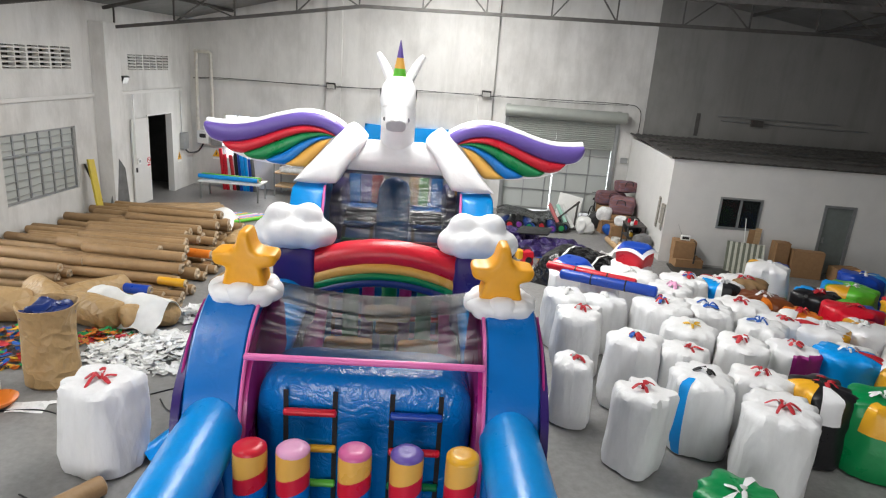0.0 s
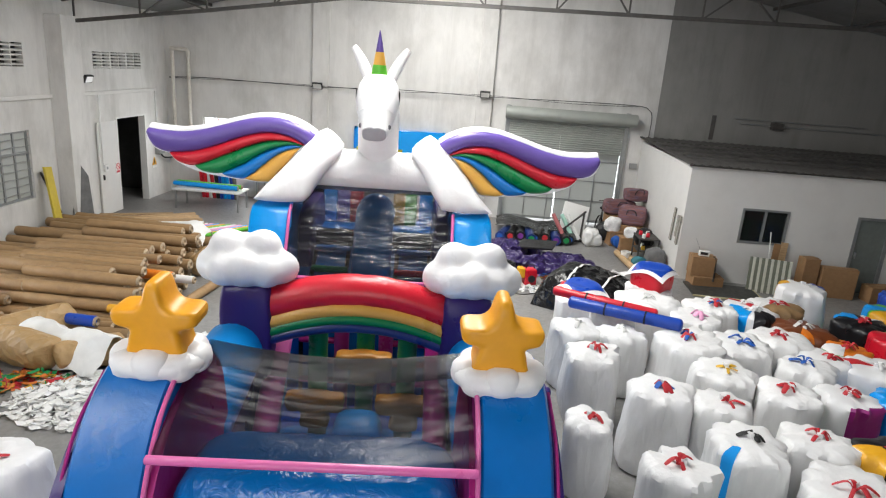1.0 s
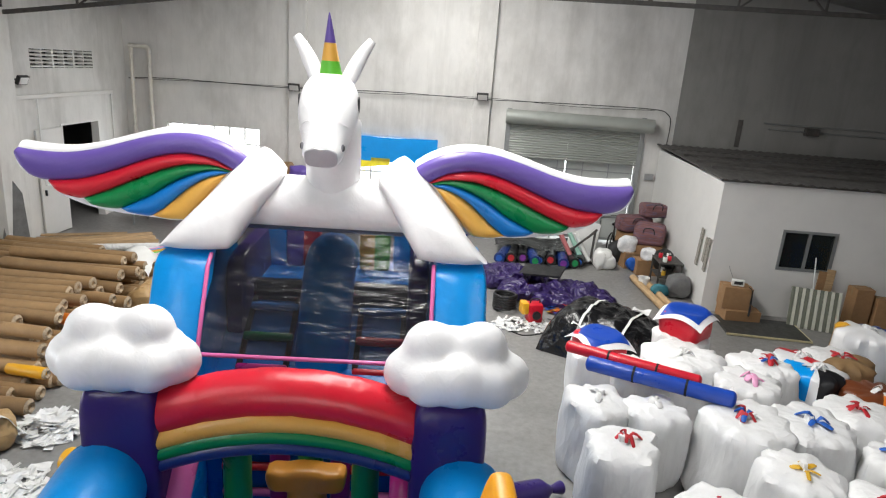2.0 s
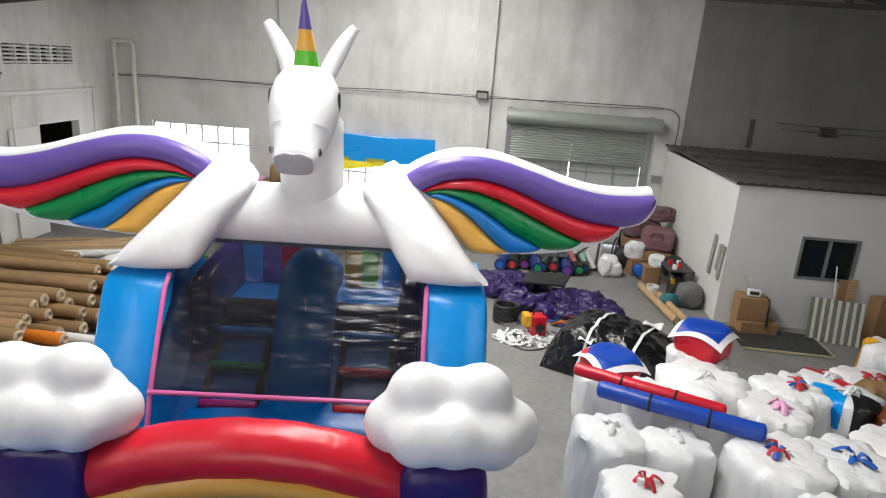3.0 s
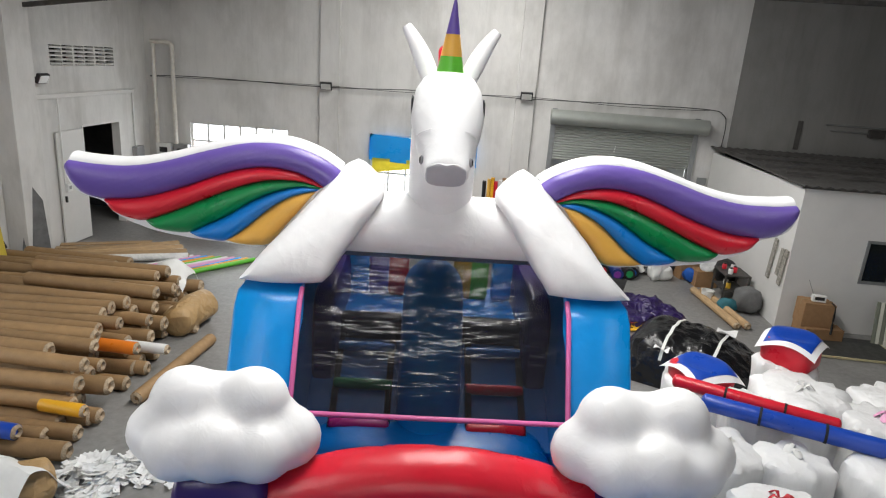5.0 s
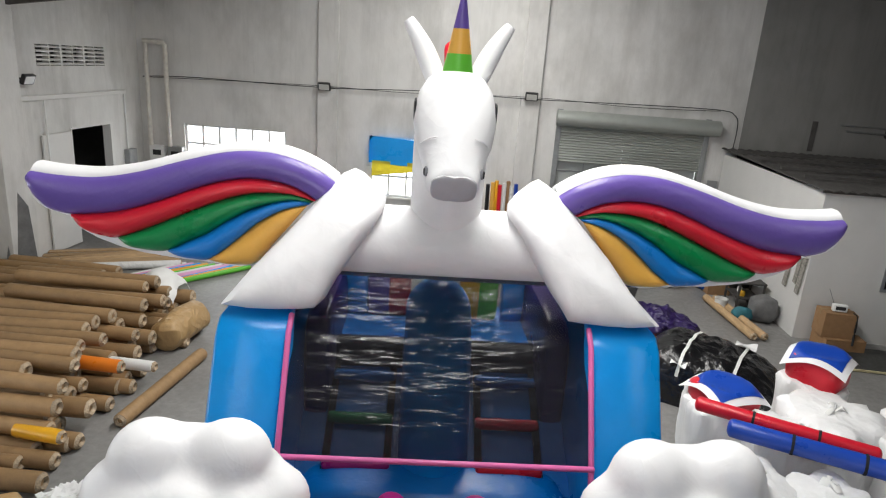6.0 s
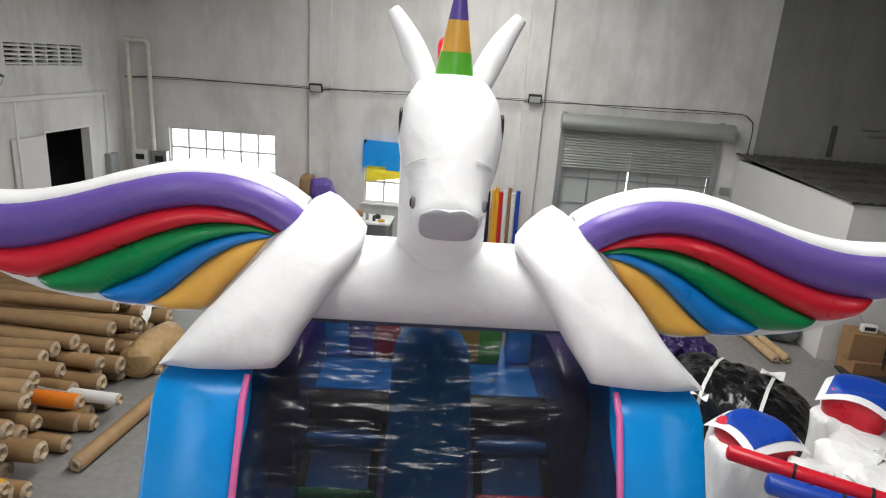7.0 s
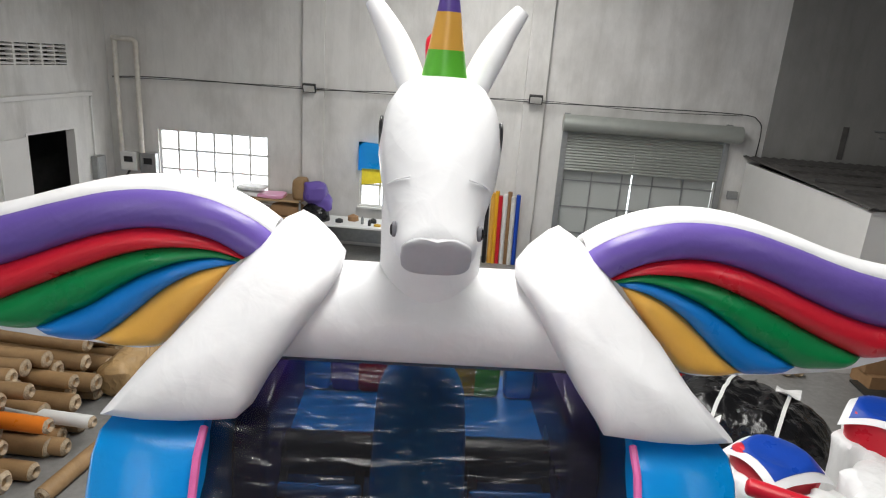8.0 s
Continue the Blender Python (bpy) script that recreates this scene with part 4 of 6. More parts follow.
part("horn_seam", tube([(0.116 * math.cos(a), 2.688 + 0.116 * math.sin(a), 4.838 + 0.006 * math.sin(9 * a)) for a in np.linspace(0, 2 * math.pi, 33)], 0.01, 6, "flat"), LIGHT_GREEN, horn)
part("horn_stripe", cone(0.28, 0.555), SAND, horn)
part("horn_stripe", cone(0.555, 1.0), PURPLE, horn)
part("mane", tube(smooth_path([(-0.03, 2.84, 4.84), (-0.04, 2.92, 5.03), (-0.02, 3.06, 4.86), (0, 3.2, 4.4)]), 0.06, 14), RED, unicorn, "red mane ridge")


def spread(points, n, k=6):
    """A smooth line through (x, z) points, as n points evenly along it."""
    p = smooth_path([(x, 0, z) for x, z in points], k)
    run = [0.0]
    for a, b in zip(p, p[1:]):
        run.append(run[-1] + (b - a).length)
    at = np.linspace(0, run[-1], n)
    return [Vector((float(np.interp(q, run, [v.x for v in p])), 0, float(np.interp(q, run, [v.z for v in p])))) for q in at]


# lines that part the feathers, from the root to where they run out on the lower edge, and the scallops between
CREST = [(0.87, 3.97), (1.0, 4.06), (1.2, 4.145), (1.42, 4.185), (1.7, 4.17), (2.03, 4.085), (2.37, 3.98), (2.68, 3.92), (2.98, 3.92), (3.17, 3.94)]
FEATHERS = [[(1.03, 3.83), (1.15, 3.9), (1.29, 3.95), (1.51, 3.975), (1.73, 3.945), (1.95, 3.875), (2.17, 3.785), (2.39, 3.705), (2.62, 3.645), (2.9, 3.62)],
            [(1.05, 3.82), (1.17, 3.855), (1.29, 3.87), (1.51, 3.86), (1.73, 3.8), (1.96, 3.705), (2.18, 3.605), (2.36, 3.525), (2.56, 3.45)],
            [(1.07, 3.805), (1.21, 3.82), (1.38, 3.785), (1.56, 3.715), (1.74, 3.61), (1.87, 3.52), (2.01, 3.45), (2.19, 3.36)],
            [(1.09, 3.79), (1.29, 3.735), (1.47, 3.63), (1.61, 3.51), (1.74, 3.395), (1.88, 3.3)]]
HEMS = [[(3.07, 3.66), (3.16, 3.75), (3.2, 3.86)], [(2.68, 3.455), (2.81, 3.5), (2.9, 3.6)], [(2.34, 3.355), (2.48, 3.38), (2.56, 3.44)], [(2.0, 3.3), (2.12, 3.32), (2.19, 3.355)]]
ROOT = [(1.1, 3.78), (1.22, 3.63), (1.36, 3.46), (1.5, 3.29), (1.62, 3.27), (1.76, 3.275), (1.87, 3.3)]


def wing(s):
    """Feathered wing: a thick white cushion with five coloured bands puffed out of its front."""
    def at(p, v, up=0.0):
        return Vector((s * p.x, v - 0.03 * (p.x - 0.9), p.z + up))

    def skin(upper, lower, front, back, bulge, n=44, k=10, crown=0.0):
        a, b, rings = spread(upper, n), spread(lower, n), []
        for i in range(n):
            w = min(1, (b[i] - a[i]).length / 0.12)
            f = [at(a[i].lerp(b[i], j / k), front - bulge * w * math.sin(math.pi * j / k) ** 0.6 - 0.003 * math.sin(31 * a[i].x + 3 * j)) for j in range(k + 1)]
            r = [at(a[i].lerp(b[i], j / k), back) for j in range(k, -1, -1)]
            top = [at(a[i], back + (front - back) * q, crown * math.sin(math.pi * q) ** 0.7) for q in (0.15, 0.35, 0.65, 0.85)] if crown else []
            rings.append(f + r + top)
        if s > 0:
            rings = [r[::-1] for r in rings]
        return loft(rings)

    under = [(1.45, 3.3), (1.62, 3.255), (1.88, 3.28), (2.13, 3.3), (2.5, 3.36), (2.8, 3.48), (2.92, 3.6), (3.08, 3.65), (3.18, 3.74), (3.215, 3.86)]
    w = part("wing", skin([(x, z + 0.012) for x, z in CREST], under, 2.9, 3.15, 0.0, 44, 10, 0.05), WHITE, course, "rainbow banded wing edged in white", crease=75)
    lines = [CREST] + FEATHERS
    for k, m in enumerate((PURPLE, RED, GREEN, pvc("wing_blue", (0.005, 0.19, 0.60)), SAND)):
        low = lines[k + 1] + HEMS[k] if k < 4 else ROOT
        part("feather_band", skin(lines[k], low, 2.895, 2.93, 0.07), m, w, crease=75)


for s in SIDES:
    wing(s)

# ---------------------------------------------------------------- sacks
def sack_geo(r, h, seed, slump=0.0):
    """A stuffed sack: squarish, lumpy, with folds drawn in to the neck."""
    rnd = random.Random(seed)
    folds, ph, sq = rnd.choice((7, 9, 11)), rnd.random() * 6, rnd.uniform(0.02, 0.09)

    def wob(a, rr, z):
        f = z / h
        deep = 0.012 + 0.13 * max(0, (f - 0.84) / 0.16)
        q = Vector((math.cos(a) * 1.2 + seed * 3.1, math.sin(a) * 1.2, z * 1.3))
        crease = abs(noise.noise(Vector((math.cos(a) * 3 + seed, math.sin(a) * 3, z * 2.2))))
        w = 1 + sq * math.cos(4 * a + ph) + 0.13 * noise.noise(q) - 0.05 * (1 - min(1, crease * 5)) + deep * math.sin(folds * a + ph + 1.5 * math.sin(2 * a)) * min(1, f * 2)
        return rr * w
    prof = [(r * k, h * z) for k, z in ((0.80, 0.0), (0.96, 0.025), (1.02, 0.1), (1.05, 0.22), (1.05, 0.36), (1.04, 0.5), (1.03, 0.62), (1.02, 0.76), (1.01, 0.86), (0.98, 0.925), (0.88, 0.965), (0.62, 0.985), (0.3, 0.99), (0.1, 1.0), (0.08, 1.05))]
    geo = lathe(prof, 44, wob)
    tx, ty = rnd.uniform(-0.06, 0.06), rnd.uniform(-0.06, 0.06)
    return [Vector(v) + Vector((slump * (v[2] / h) ** 2 + tx * v[2], ty * v[2], 0.05 * (v[2] / h) * noise.noise(Vector(v) * 2.2 + Vector((seed, 0, 0))))) for v in geo[0]], geo[1]


def tuft(mat, parent, z, seed, size=0.12, n=5):
    """Loose ends of a tied neck."""
    rnd, geos = random.Random(seed), []
    for k in range(n):
        a, l = 2 * math.pi * k / n + rnd.random(), size * rnd.uniform(0.7, 1.4)
        p = smooth_path([(0, 0, z - 0.02), (math.cos(a) * l * 0.4, math.sin(a) * l * 0.4, z + 0.06 * rnd.random() + 0.02), (math.cos(a) * l, math.sin(a) * l, z + 0.05 * rnd.uniform(-0.6, 0.6))], 3)
        wd = rnd.uniform(0.02, 0.045)
        geos.append(tube(p, [wd * 0.6] * 3 + [wd] * 3 + [wd * 0.8], 6, flat=0.35))
    return part("tie", join(*geos), mat, parent)


def sack(x, y, r=0.42, h=1.15, turn=0, seed=1, tie=None, tie2=None, label="full white woven sack tied at the neck, on the concrete floor", mat=None, lean=0.0, z=0.0, patches=(), cat="sack", group="packed sacks"):
    s = thing("sack", pose(x, y, z, 0, 0, turn), label, cat, group)
    geo = sack_geo(r, h, seed, lean)
    part("bag", geo, mat or SACK, s)
    if not tie:
        tuft(PLASTIC_WHITE, s, h * 1.0, seed, r * 0.3, 3)
    if tie:
        tuft(tie, s, h * 1.0, seed, r * 0.34)
    if tie2:
        tuft(tie2, s, h * 1.0, seed + 9, r * 0.3, 3)
    for a0, a1, z0, z1, m in patches:
        # a panel of other fabric lying on the sack's skin
        n = 44
        ring = [Vector(v) for v in geo[0]]
        rows = [k for k in range(15) if z0 <= ring[k * n].z / h <= z1]
        cols = [k for k in range(n) if a0 <= 360 * k / n <= a1]
        vs = [Vector((ring[i * n + j].x * 1.012, ring[i * n + j].y * 1.012, ring[i * n + j].z + 0.006)) for i in rows for j in cols]
        w = len(cols)
        fs = [(i * w + j, i * w + j + 1, (i + 1) * w + j + 1, (i + 1) * w + j) for i in range(len(rows) - 1) for j in range(w - 1)]
        if fs:
            part("panel", (vs, fs), m, s)
    return s


C_RED, C_BLUE, C_GREEN, C_YEL, C_ORG, C_VIO, C_WHT, C_BLK = CLOTHS
W_TXT = "full white woven sack with %s tie, among other sacks"
for k, (x, y, r, h, tie, tie2, word) in enumerate((
        (2.36, 9.85, 0.40, 1.18, C_RED, None, "red"), (2.06, 8.05, 0.29, 1.05, C_RED, None, "red"), (3.05, 8.75, 0.42, 1.2, C_RED, C_BLUE, "red-blue"),
        (2.78, 7.05, 0.36, 1.18, C_RED, None, "red"), (3.82, 7.7, 0.42, 1.18, C_BLK, None, "black cord"), (4.5, 6.85, 0.46, 1.2, C_RED, None, "red"),
        (3.95, 10.6, 0.50, 1.2, C_RED, C_BLUE, "red-blue"), (3.86, 8.6, 0.38, 1.15, C_RED, None, "red"), (4.2, 9.6, 0.42, 1.15, C_YEL, None, "yellow"),
        (4.85, 10.7, 0.48, 1.15, C_BLUE, None, "blue"), (4.9, 9.2, 0.40, 1.12, C_RED, None, "red"), (4.72, 8.0, 0.42, 1.12, C_RED, None, "red"),
        (4.95, 12.3, 0.44, 1.2, C_RED, C_BLUE, "red-blue"), (2.25, 10.95, 0.40, 1.1, None, None, "no"), (2.95, 10.9, 0.38, 1.1, None, None, "no"),
        (3.72, 12.3, 0.56, 1.2, None, None, "no"), (4.5, 11.75, 0.42, 1.15, PALE_PINK, None, "pink"),
        (5.65, 11.2, 0.45, 1.12, C_RED, None, "red"), (3.1, 12.0, 0.4, 1.1, None, None, "no"), (5.6, 10.2, 0.4, 1.1, C_BLUE, None, "blue"))):
    sack(x, y, r * 1.08, h, 37 * k, k + 1, tie, tie2, W_TXT % word, patches=((60, 85, 0.0, 1.0, SKY_BLUE),) if k == 4 else ())


def capped(x, y, h, rise, turn, txt):
    """A white sack under a red block with a blue, white-hemmed cloth on top."""
    s = sack(x, y, 0.44, h, turn, int(x * 10), None, None, txt)
    part("red_block", crumple(pillow(0, 0, h + rise / 2 - 0.06, 0.36, 0.36, rise / 2 + 0.06, 0.5, 28, 12), 0.03, 4, x), RED, s)
    def cloth(half, lift):
        def fn(a, b):
            p, q = (a - 0.5) * 2 * half, (b - 0.5) * 2 * half
            d = max(0, math.hypot(p, q) - 0.3)
            return (p, q, h + rise + lift - 0.75 * d + 0.02 * math.sin(9 * p + 4 * q))
        return sheet(18, 18, fn, 0.006)
    part("hem", cloth(0.4, 0.02), WHITE, s)
    part("cover", cloth(0.32, 0.03), ROYAL, s)


capped(2.58, 12.75, 1.0, 0.2, 20, "white sack capped with a blue cloth over red")
capped(4.08, 13.45, 1.1, 0.36, 50, "tall white sack capped with a blue cloth over red")
sack(-3.98, 5.95, 0.46, 1.18, 10, 51, C_RED, None, "large white woven sack with a red tie, standing alone")
sack(3.52, 5.42, 0.45, 0.85, 10, 52, None, None, "dark green sack with white bands", GREEN, patches=((30, 50, 0, 1, WHITE), (200, 225, 0, 1, WHITE)))
# bundles of coloured panels
for k, (x, y, r, h, m, pats, txt) in enumerate((
        (5.5, 7.75, 0.44, 1.15, BLACK_PVC, ((150, 230, 0.7, 1.0, YELLOW), (240, 290, 0.6, 1.0, WHITE)), "black, yellow and white folded inflatable bundle"),
        (6.25, 7.6, 0.52, 1.1, GREEN, ((180, 260, 0.6, 1.0, YELLOW), (262, 330, 0.5, 1.0, WHITE)), "green, yellow and white folded inflatable bundle"),
        (6.35, 11.85, 0.5, 1.08, BROWN_PVC, ((180, 220, 0.8, 1.0, ORANGE),), "dark brown folded inflatable bundle"),
        (5.85, 9.4, 0.42, 1.05, WHITE, ((150, 250, 0.5, 0.97, pvc("fuchsia", (0.35, 0.02, 0.22))),), "white and fuchsia folded inflatable bundle"),
        (6.85, 10.45, 0.5, 1.05, WHITE, ((160, 250, 0.4, 0.97, YELLOW), (10, 60, 0.3, 1, C_RED)), "white and yellow folded inflatable bundle"),
        (6.7, 9.35, 0.5, 1.05, SKY_BLUE, ((150, 200, 0.3, 1.0, RED), (210, 320, 0.3, 1.0, WHITE)), "blue, red and white folded inflatable bundle"),
        (8.1, 11.7, 0.52, 1.05, RED, ((150, 220, 0.3, 1.0, ROYAL), (225, 290, 0.3, 1.0, LIGHT_GREEN)), "red, blue and green folded inflatable bundle"),
        (7.35, 8.6, 0.5, 1.05, YELLOW, ((150, 220, 0.2, 1.0, BLACK_PVC), (225, 300, 0.3, 1, WHITE)), "yellow, black and white folded inflatable bundle"),
        (7.5, 14.3, 0.5, 1.1, WHITE, ((120, 200, 0.4, 1.0, ROYAL), (240, 300, 0.3, 1, YELLOW)), "white, blue and yellow folded inflatable bundle"),
        (7.85, 12.6, 0.48, 1.0, BLACK_PVC, ((180, 250, 0.4, 1.0, SKY_BLUE), (100, 160, 0.3, 1, WHITE)), "black, blue and white folded inflatable bundle"),
        (8.9, 13.3, 0.55, 1.0, LIGHT_GREEN, ((170, 240, 0.4, 1.0, SKY_BLUE), (245, 300, 0.3, 1, YELLOW)), "light green and blue folded inflatable bundle"),
        (9.7, 12.4, 0.55, 1.0, RED, ((170, 240, 0.4, 1.0, YELLOW),), "red and yellow folded inflatable bundle"),
        (6.85, 11.25, 0.4, 1.0, ORANGE, ((170, 240, 0.4, 1.0, WHITE),), "orange and white folded inflatable bundle"),
        (8.3, 10.0, 0.5, 1.0, WHITE, ((160, 240, 0.4, 1.0, RED),), "white and red folded inflatable bundle"),
        (9.1, 10.9, 0.55, 1.0, ROYAL, ((160, 240, 0.4, 1.0, YELLOW),), "dark blue and yellow folded inflatable bundle"),
        (6.5, 13.2, 0.5, 1.0, SACK, ((120, 300, 0.7, 1.0, KRAFT),), "white sack with brown paper over its top"),
        (5.72, 12.4, 0.42, 1.1, WHITE, ((20, 120, 0.6, 1.0, SKY_BLUE), (130, 200, 0.2, 1.0, BLACK_PVC), (290, 350, 0.85, 1.0, RED)), "white, blue and black folded inflatable bundle"),
        (9.8, 14.4, 0.5, 1.0, ROYAL, ((150, 230, 0.5, 1.0, SKY_BLUE), (240, 300, 0.4, 1, YELLOW)), "blue and yellow folded inflatable bundle"),
        (6.2, 10.6, 0.42, 1.05, WHITE, ((200, 260, 0.5, 1.0, LIGHT_GREEN), (120, 170, 0.5, 1.0, SKY_BLUE)), "white, green and blue folded inflatable bundle"),
        (7.75, 10.8, 0.48, 1.0, WHITE, ((170, 230, 0.3, 1.0, C_RED), (250, 300, 0.4, 1.0, YELLOW)), "white, red and yellow folded inflatable bundle"),
        (5.9, 13.2, 0.42, 0.95, WHITE, ((160, 240, 0.5, 1.0, C_RED),), "white bundle with a red flap"))):
    sack(x, y, r, h, 30 * k, 60 + k, C_WHT if k % 3 else C_RED, None, txt, m, patches=pats, cat="bundle", group="coloured bundles")

# two long padded tubes laid over the sacks
for name, a, b, r, m, txt in (("padded_tube", (1.98, 12.0, 1.28), (3.56, 11.2, 1.30), 0.085, RED, "long red padded tube with black straps, lying on sacks"),
                              ("padded_tube", (2.22, 11.58, 1.24), (3.86, 10.82, 1.28), 0.105, ROYAL, "long dark blue padded tube with black straps, lying on sacks")):
    t = thing(name, None, txt, "padded tube", "padded tubes")
    part("sleeve", tube([a, b], r, 18), m, t)
    for f in (0.33, 0.7):
        p, q = Vector(a).lerp(Vector(b), f - 0.008), Vector(a).lerp(Vector(b), f + 0.008)
        part("strap", tube([p, q], r * 1.07, 18, "flat"), WEBBING, t)

# black film bale
bale = thing("film_bale", pose(3.22, 14.85, 0, 0, 0, -28), "large glossy black plastic wrapped bale with white ties", "bale")


def bale_top(u, v):
    """Height of the bale: steep flanks and a sagging back."""
    q = max(0.0, 1 - abs(u / 1.12) ** 3.2) ** 0.42 * max(0.0, 1 - abs(v / 0.86) ** 3.0) ** 0.42
    return 0.015 + q * (0.84 + 0.07 * noise.noise(Vector((2.2 * u, 2.2 * v, 3))) + 0.05 * noise.noise(Vector((6 * u, 5 * v, 9))) - 0.1 * u)


part("wrap", sheet(64, 50, lambda a, b: ((a - 0.5) * 2.24, (b - 0.5) * 1.72, bale_top((a - 0.5) * 2.24, (b - 0.5) * 1.72)), 0.012), BLACK_FILM, bale)
for u0, u1 in ((-0.42, -0.3), (0.36, 0.44)):
    part("tie", sheet(2, 30, lambda a, b: (u0 + (u1 - u0) * b + 0.05 * a, -0.8 + 1.5 * b, bale_top(u0 + (u1 - u0) * b, -0.8 + 1.5 * b) + 0.03), 0.008), PLASTIC_WHITE, bale)
for u, v, w in ((0.42, 0.42, 0.16), (-0.4, -0.72, 0.12)):
    part("label_sheet", sheet(6, 5, lambda a, b: (u + (a - 0.5) * 2 * w, v + (b - 0.5) * 1.4 * w, bale_top(u, v) + 0.05 + 0.03 * math.sin(5 * a + 3 * b)), 0.004), PAPER, bale)

# ---------------------------------------------------------------- kraft rolls
def roll_geo(l, r, seed):
    rnd = random.Random(seed)
    body = moved(lathe([(r * 0.97, 0), (r, 0.02), (r, l * 0.3), (r * 1.01, l * 0.6), (r, l - 0.02), (r * 0.96, l)], 18), Matrix.Rotation(radians(-90), 4, "Y"))
    # frayed ends: a ring proud of a hollow core
    end = moved(lathe([(r * 0.3, -0.02), (r * 0.34, 0.012), (r * 0.6, 0.02 + 0.02 * rnd.random()), (r * 0.86, 0.012), (r * 0.95, -0.005)], 16, lambda a, q, z: q * (1 + 0.05 * math.sin(5 * a + seed))), Matrix.Rotation(radians(90), 4, "Y"))
    core = moved(lathe([(r * 0.3, -0.02), (r * 0.26, -0.03), (r * 0.05, -0.035)], 12), Matrix.Rotation(radians(90), 4, "Y"))
    return body, end, core


ROLL_KINDS = {}


def roll(x, y, z, l=2.3, r=0.11, yaw=0.0, tilt=0.0, mat=None, label="kraft paper wrapped roll of fabric in a stacked pile", kind=0, group="stacked rolls"):
    """A roll whose near end is at x, y, z and which lies back from it."""
    key = (round(l, 2), round(r, 3), kind, mat.name if mat else "")
    m = pose(x, y, z, 0, tilt, yaw)
    if key in ROLL_KINDS:
        return copy_thing(ROLL_KINDS[key], m)
    t = thing("fabric_roll", m, label, "roll", group)
    body, end, core = roll_geo(l, r, kind)
    part("wrapper", body, mat or KRAFT, t)
    part("roll_end", end, KRAFT_END, t)
    part("core", core, CARD, t)
    ROLL_KINDS[key] = t
    return t


rnd = random.Random(7)
y = 10.9
rows = []
while y < 16.4:
    rows.append(y)
    y += 0.268
for layer in range(4):
    for i, y0 in enumerate(rows):
        if layer and (i % (len(rows)) < layer or i > len(rows) - 1 - layer or rnd.random() < 0.1 + 0.07 * layer):
            continue
        r = rnd.choice((0.105, 0.12, 0.132))
        xe = -5.7 - 0.1 * (y0 - 11) - 0.06 * layer + rnd.uniform(-0.45, 0.3)
        roll(xe, y0 + 0.125 * (layer % 2), 0.125 + layer * 0.222, rnd.choice((2.3, 2.4, 2.5)), r, rnd.uniform(-5.5, 2.5), rnd.uniform(-1, 1), None, kind=rnd.randrange(3))
for i, y0 in enumerate(np.arange(11.2, 16.6, 0.27)):
    for layer in range(3):
        if layer and rnd.random() < 0.25:
            continue
        roll(-7.95 + rnd.uniform(-0.25, 0.3), y0, 0.115 + layer * 0.21, rnd.choice((2.3, 2.4)), rnd.choice((0.1, 0.12)), rnd.uniform(-6, 3), 0, None, kind=rnd.randrange(3))
roll(-5.3, 12.25, 0.1, 2.1, 0.1, -95, 0, None, "loose kraft wrapped roll lying on the bare floor", 5)
roll(-5.6, 12.85, 0.56, 0.7, 0.1, -3, 0, ORANGE, "orange fabric roll on the stacked pile", 2)
roll(-5.4, 13.35, 0.33, 1.2, 0.085, -3, 0, PLASTIC_WHITE, "white plastic wrapped roll on the stacked pile", 2)
roll(-3.71, 5.37, 0.12, 2.2, 0.12, 60, 0, None, "loose kraft wrapped roll lying by the inflatable", 4)
for k, (x, y) in enumerate(((-5.55, 11.3), (-5.6, 11.65), (-5.65, 12.6), (-5.6, 13.1), (-5.7, 13.6), (-5.55, 14.7))):
    roll(x, y, 0.115, 2.3, 0.11, rnd.uniform(-4, 3), 0, None, kind=k % 3)
roll(-6.0, 10.85, 0.36, 0.9, 0.1, -4, 0, ROYAL, "dark blue fabric roll at the pile's end", 2)
roll(-5.55, 11.45, 0.34, 0.6, 0.09, -6, 0, YELLOW, "short yellow fabric roll at the pile's end", 2)
# bulky brown bundles at the pile's near end
for k, (x, y, r, l) in enumerate(((-7.6, 10.1, 0.33, 1.2), (-6.6, 9.85, 0.3, 1.1), (-8.4, 9.6, 0.34, 1.3), (-5.55, 9.95, 0.26, 0.8), (-7.0, 10.5, 0.3, 1.3), (-5.75, 14.95, 0.3, 0.9))):
    b = thing("paper_bundle", pose(x, y, r * 0.95, 0, 0, 25 * k - 40), "bulky bundle wrapped in creased brown paper", "bundle", "paper bundles")
    part("wrap", crumple(tube([(-l / 2, 0, 0), (0, 0, 0.02), (l / 2, 0, 0)], [r * 0.9, r, r * 0.92], 26), 0.05, 4, k), KRAFT_SACK, b)

# tall open brown sack
tall = thing("paper_sack", pose(-5.9, 7.75, 0), "tall open brown paper sack filled with blue scraps", "sack")
part("bag", lathe([(0.33, 0.0), (0.38, 0.05), (0.38, 0.4), (0.36, 0.8), (0.38, 1.1), (0.43, 1.28), (0.41, 1.28), (0.34, 1.12), (0.2, 1.1)], 30, lambda a, r, z: r * (1 + 0.04 * math.sin(5 * a + 3 * z) + 0.05 * noise.noise(Vector((2 * math.cos(a), 2 * math.sin(a), 3 * z))))), KRAFT_SACK, tall)
part("filling", crumple(pillow(0, 0, 1.14, 0.31, 0.31, 0.12, 0.8, 30, 16), 0.12, 7, 2), NAVY, tall)

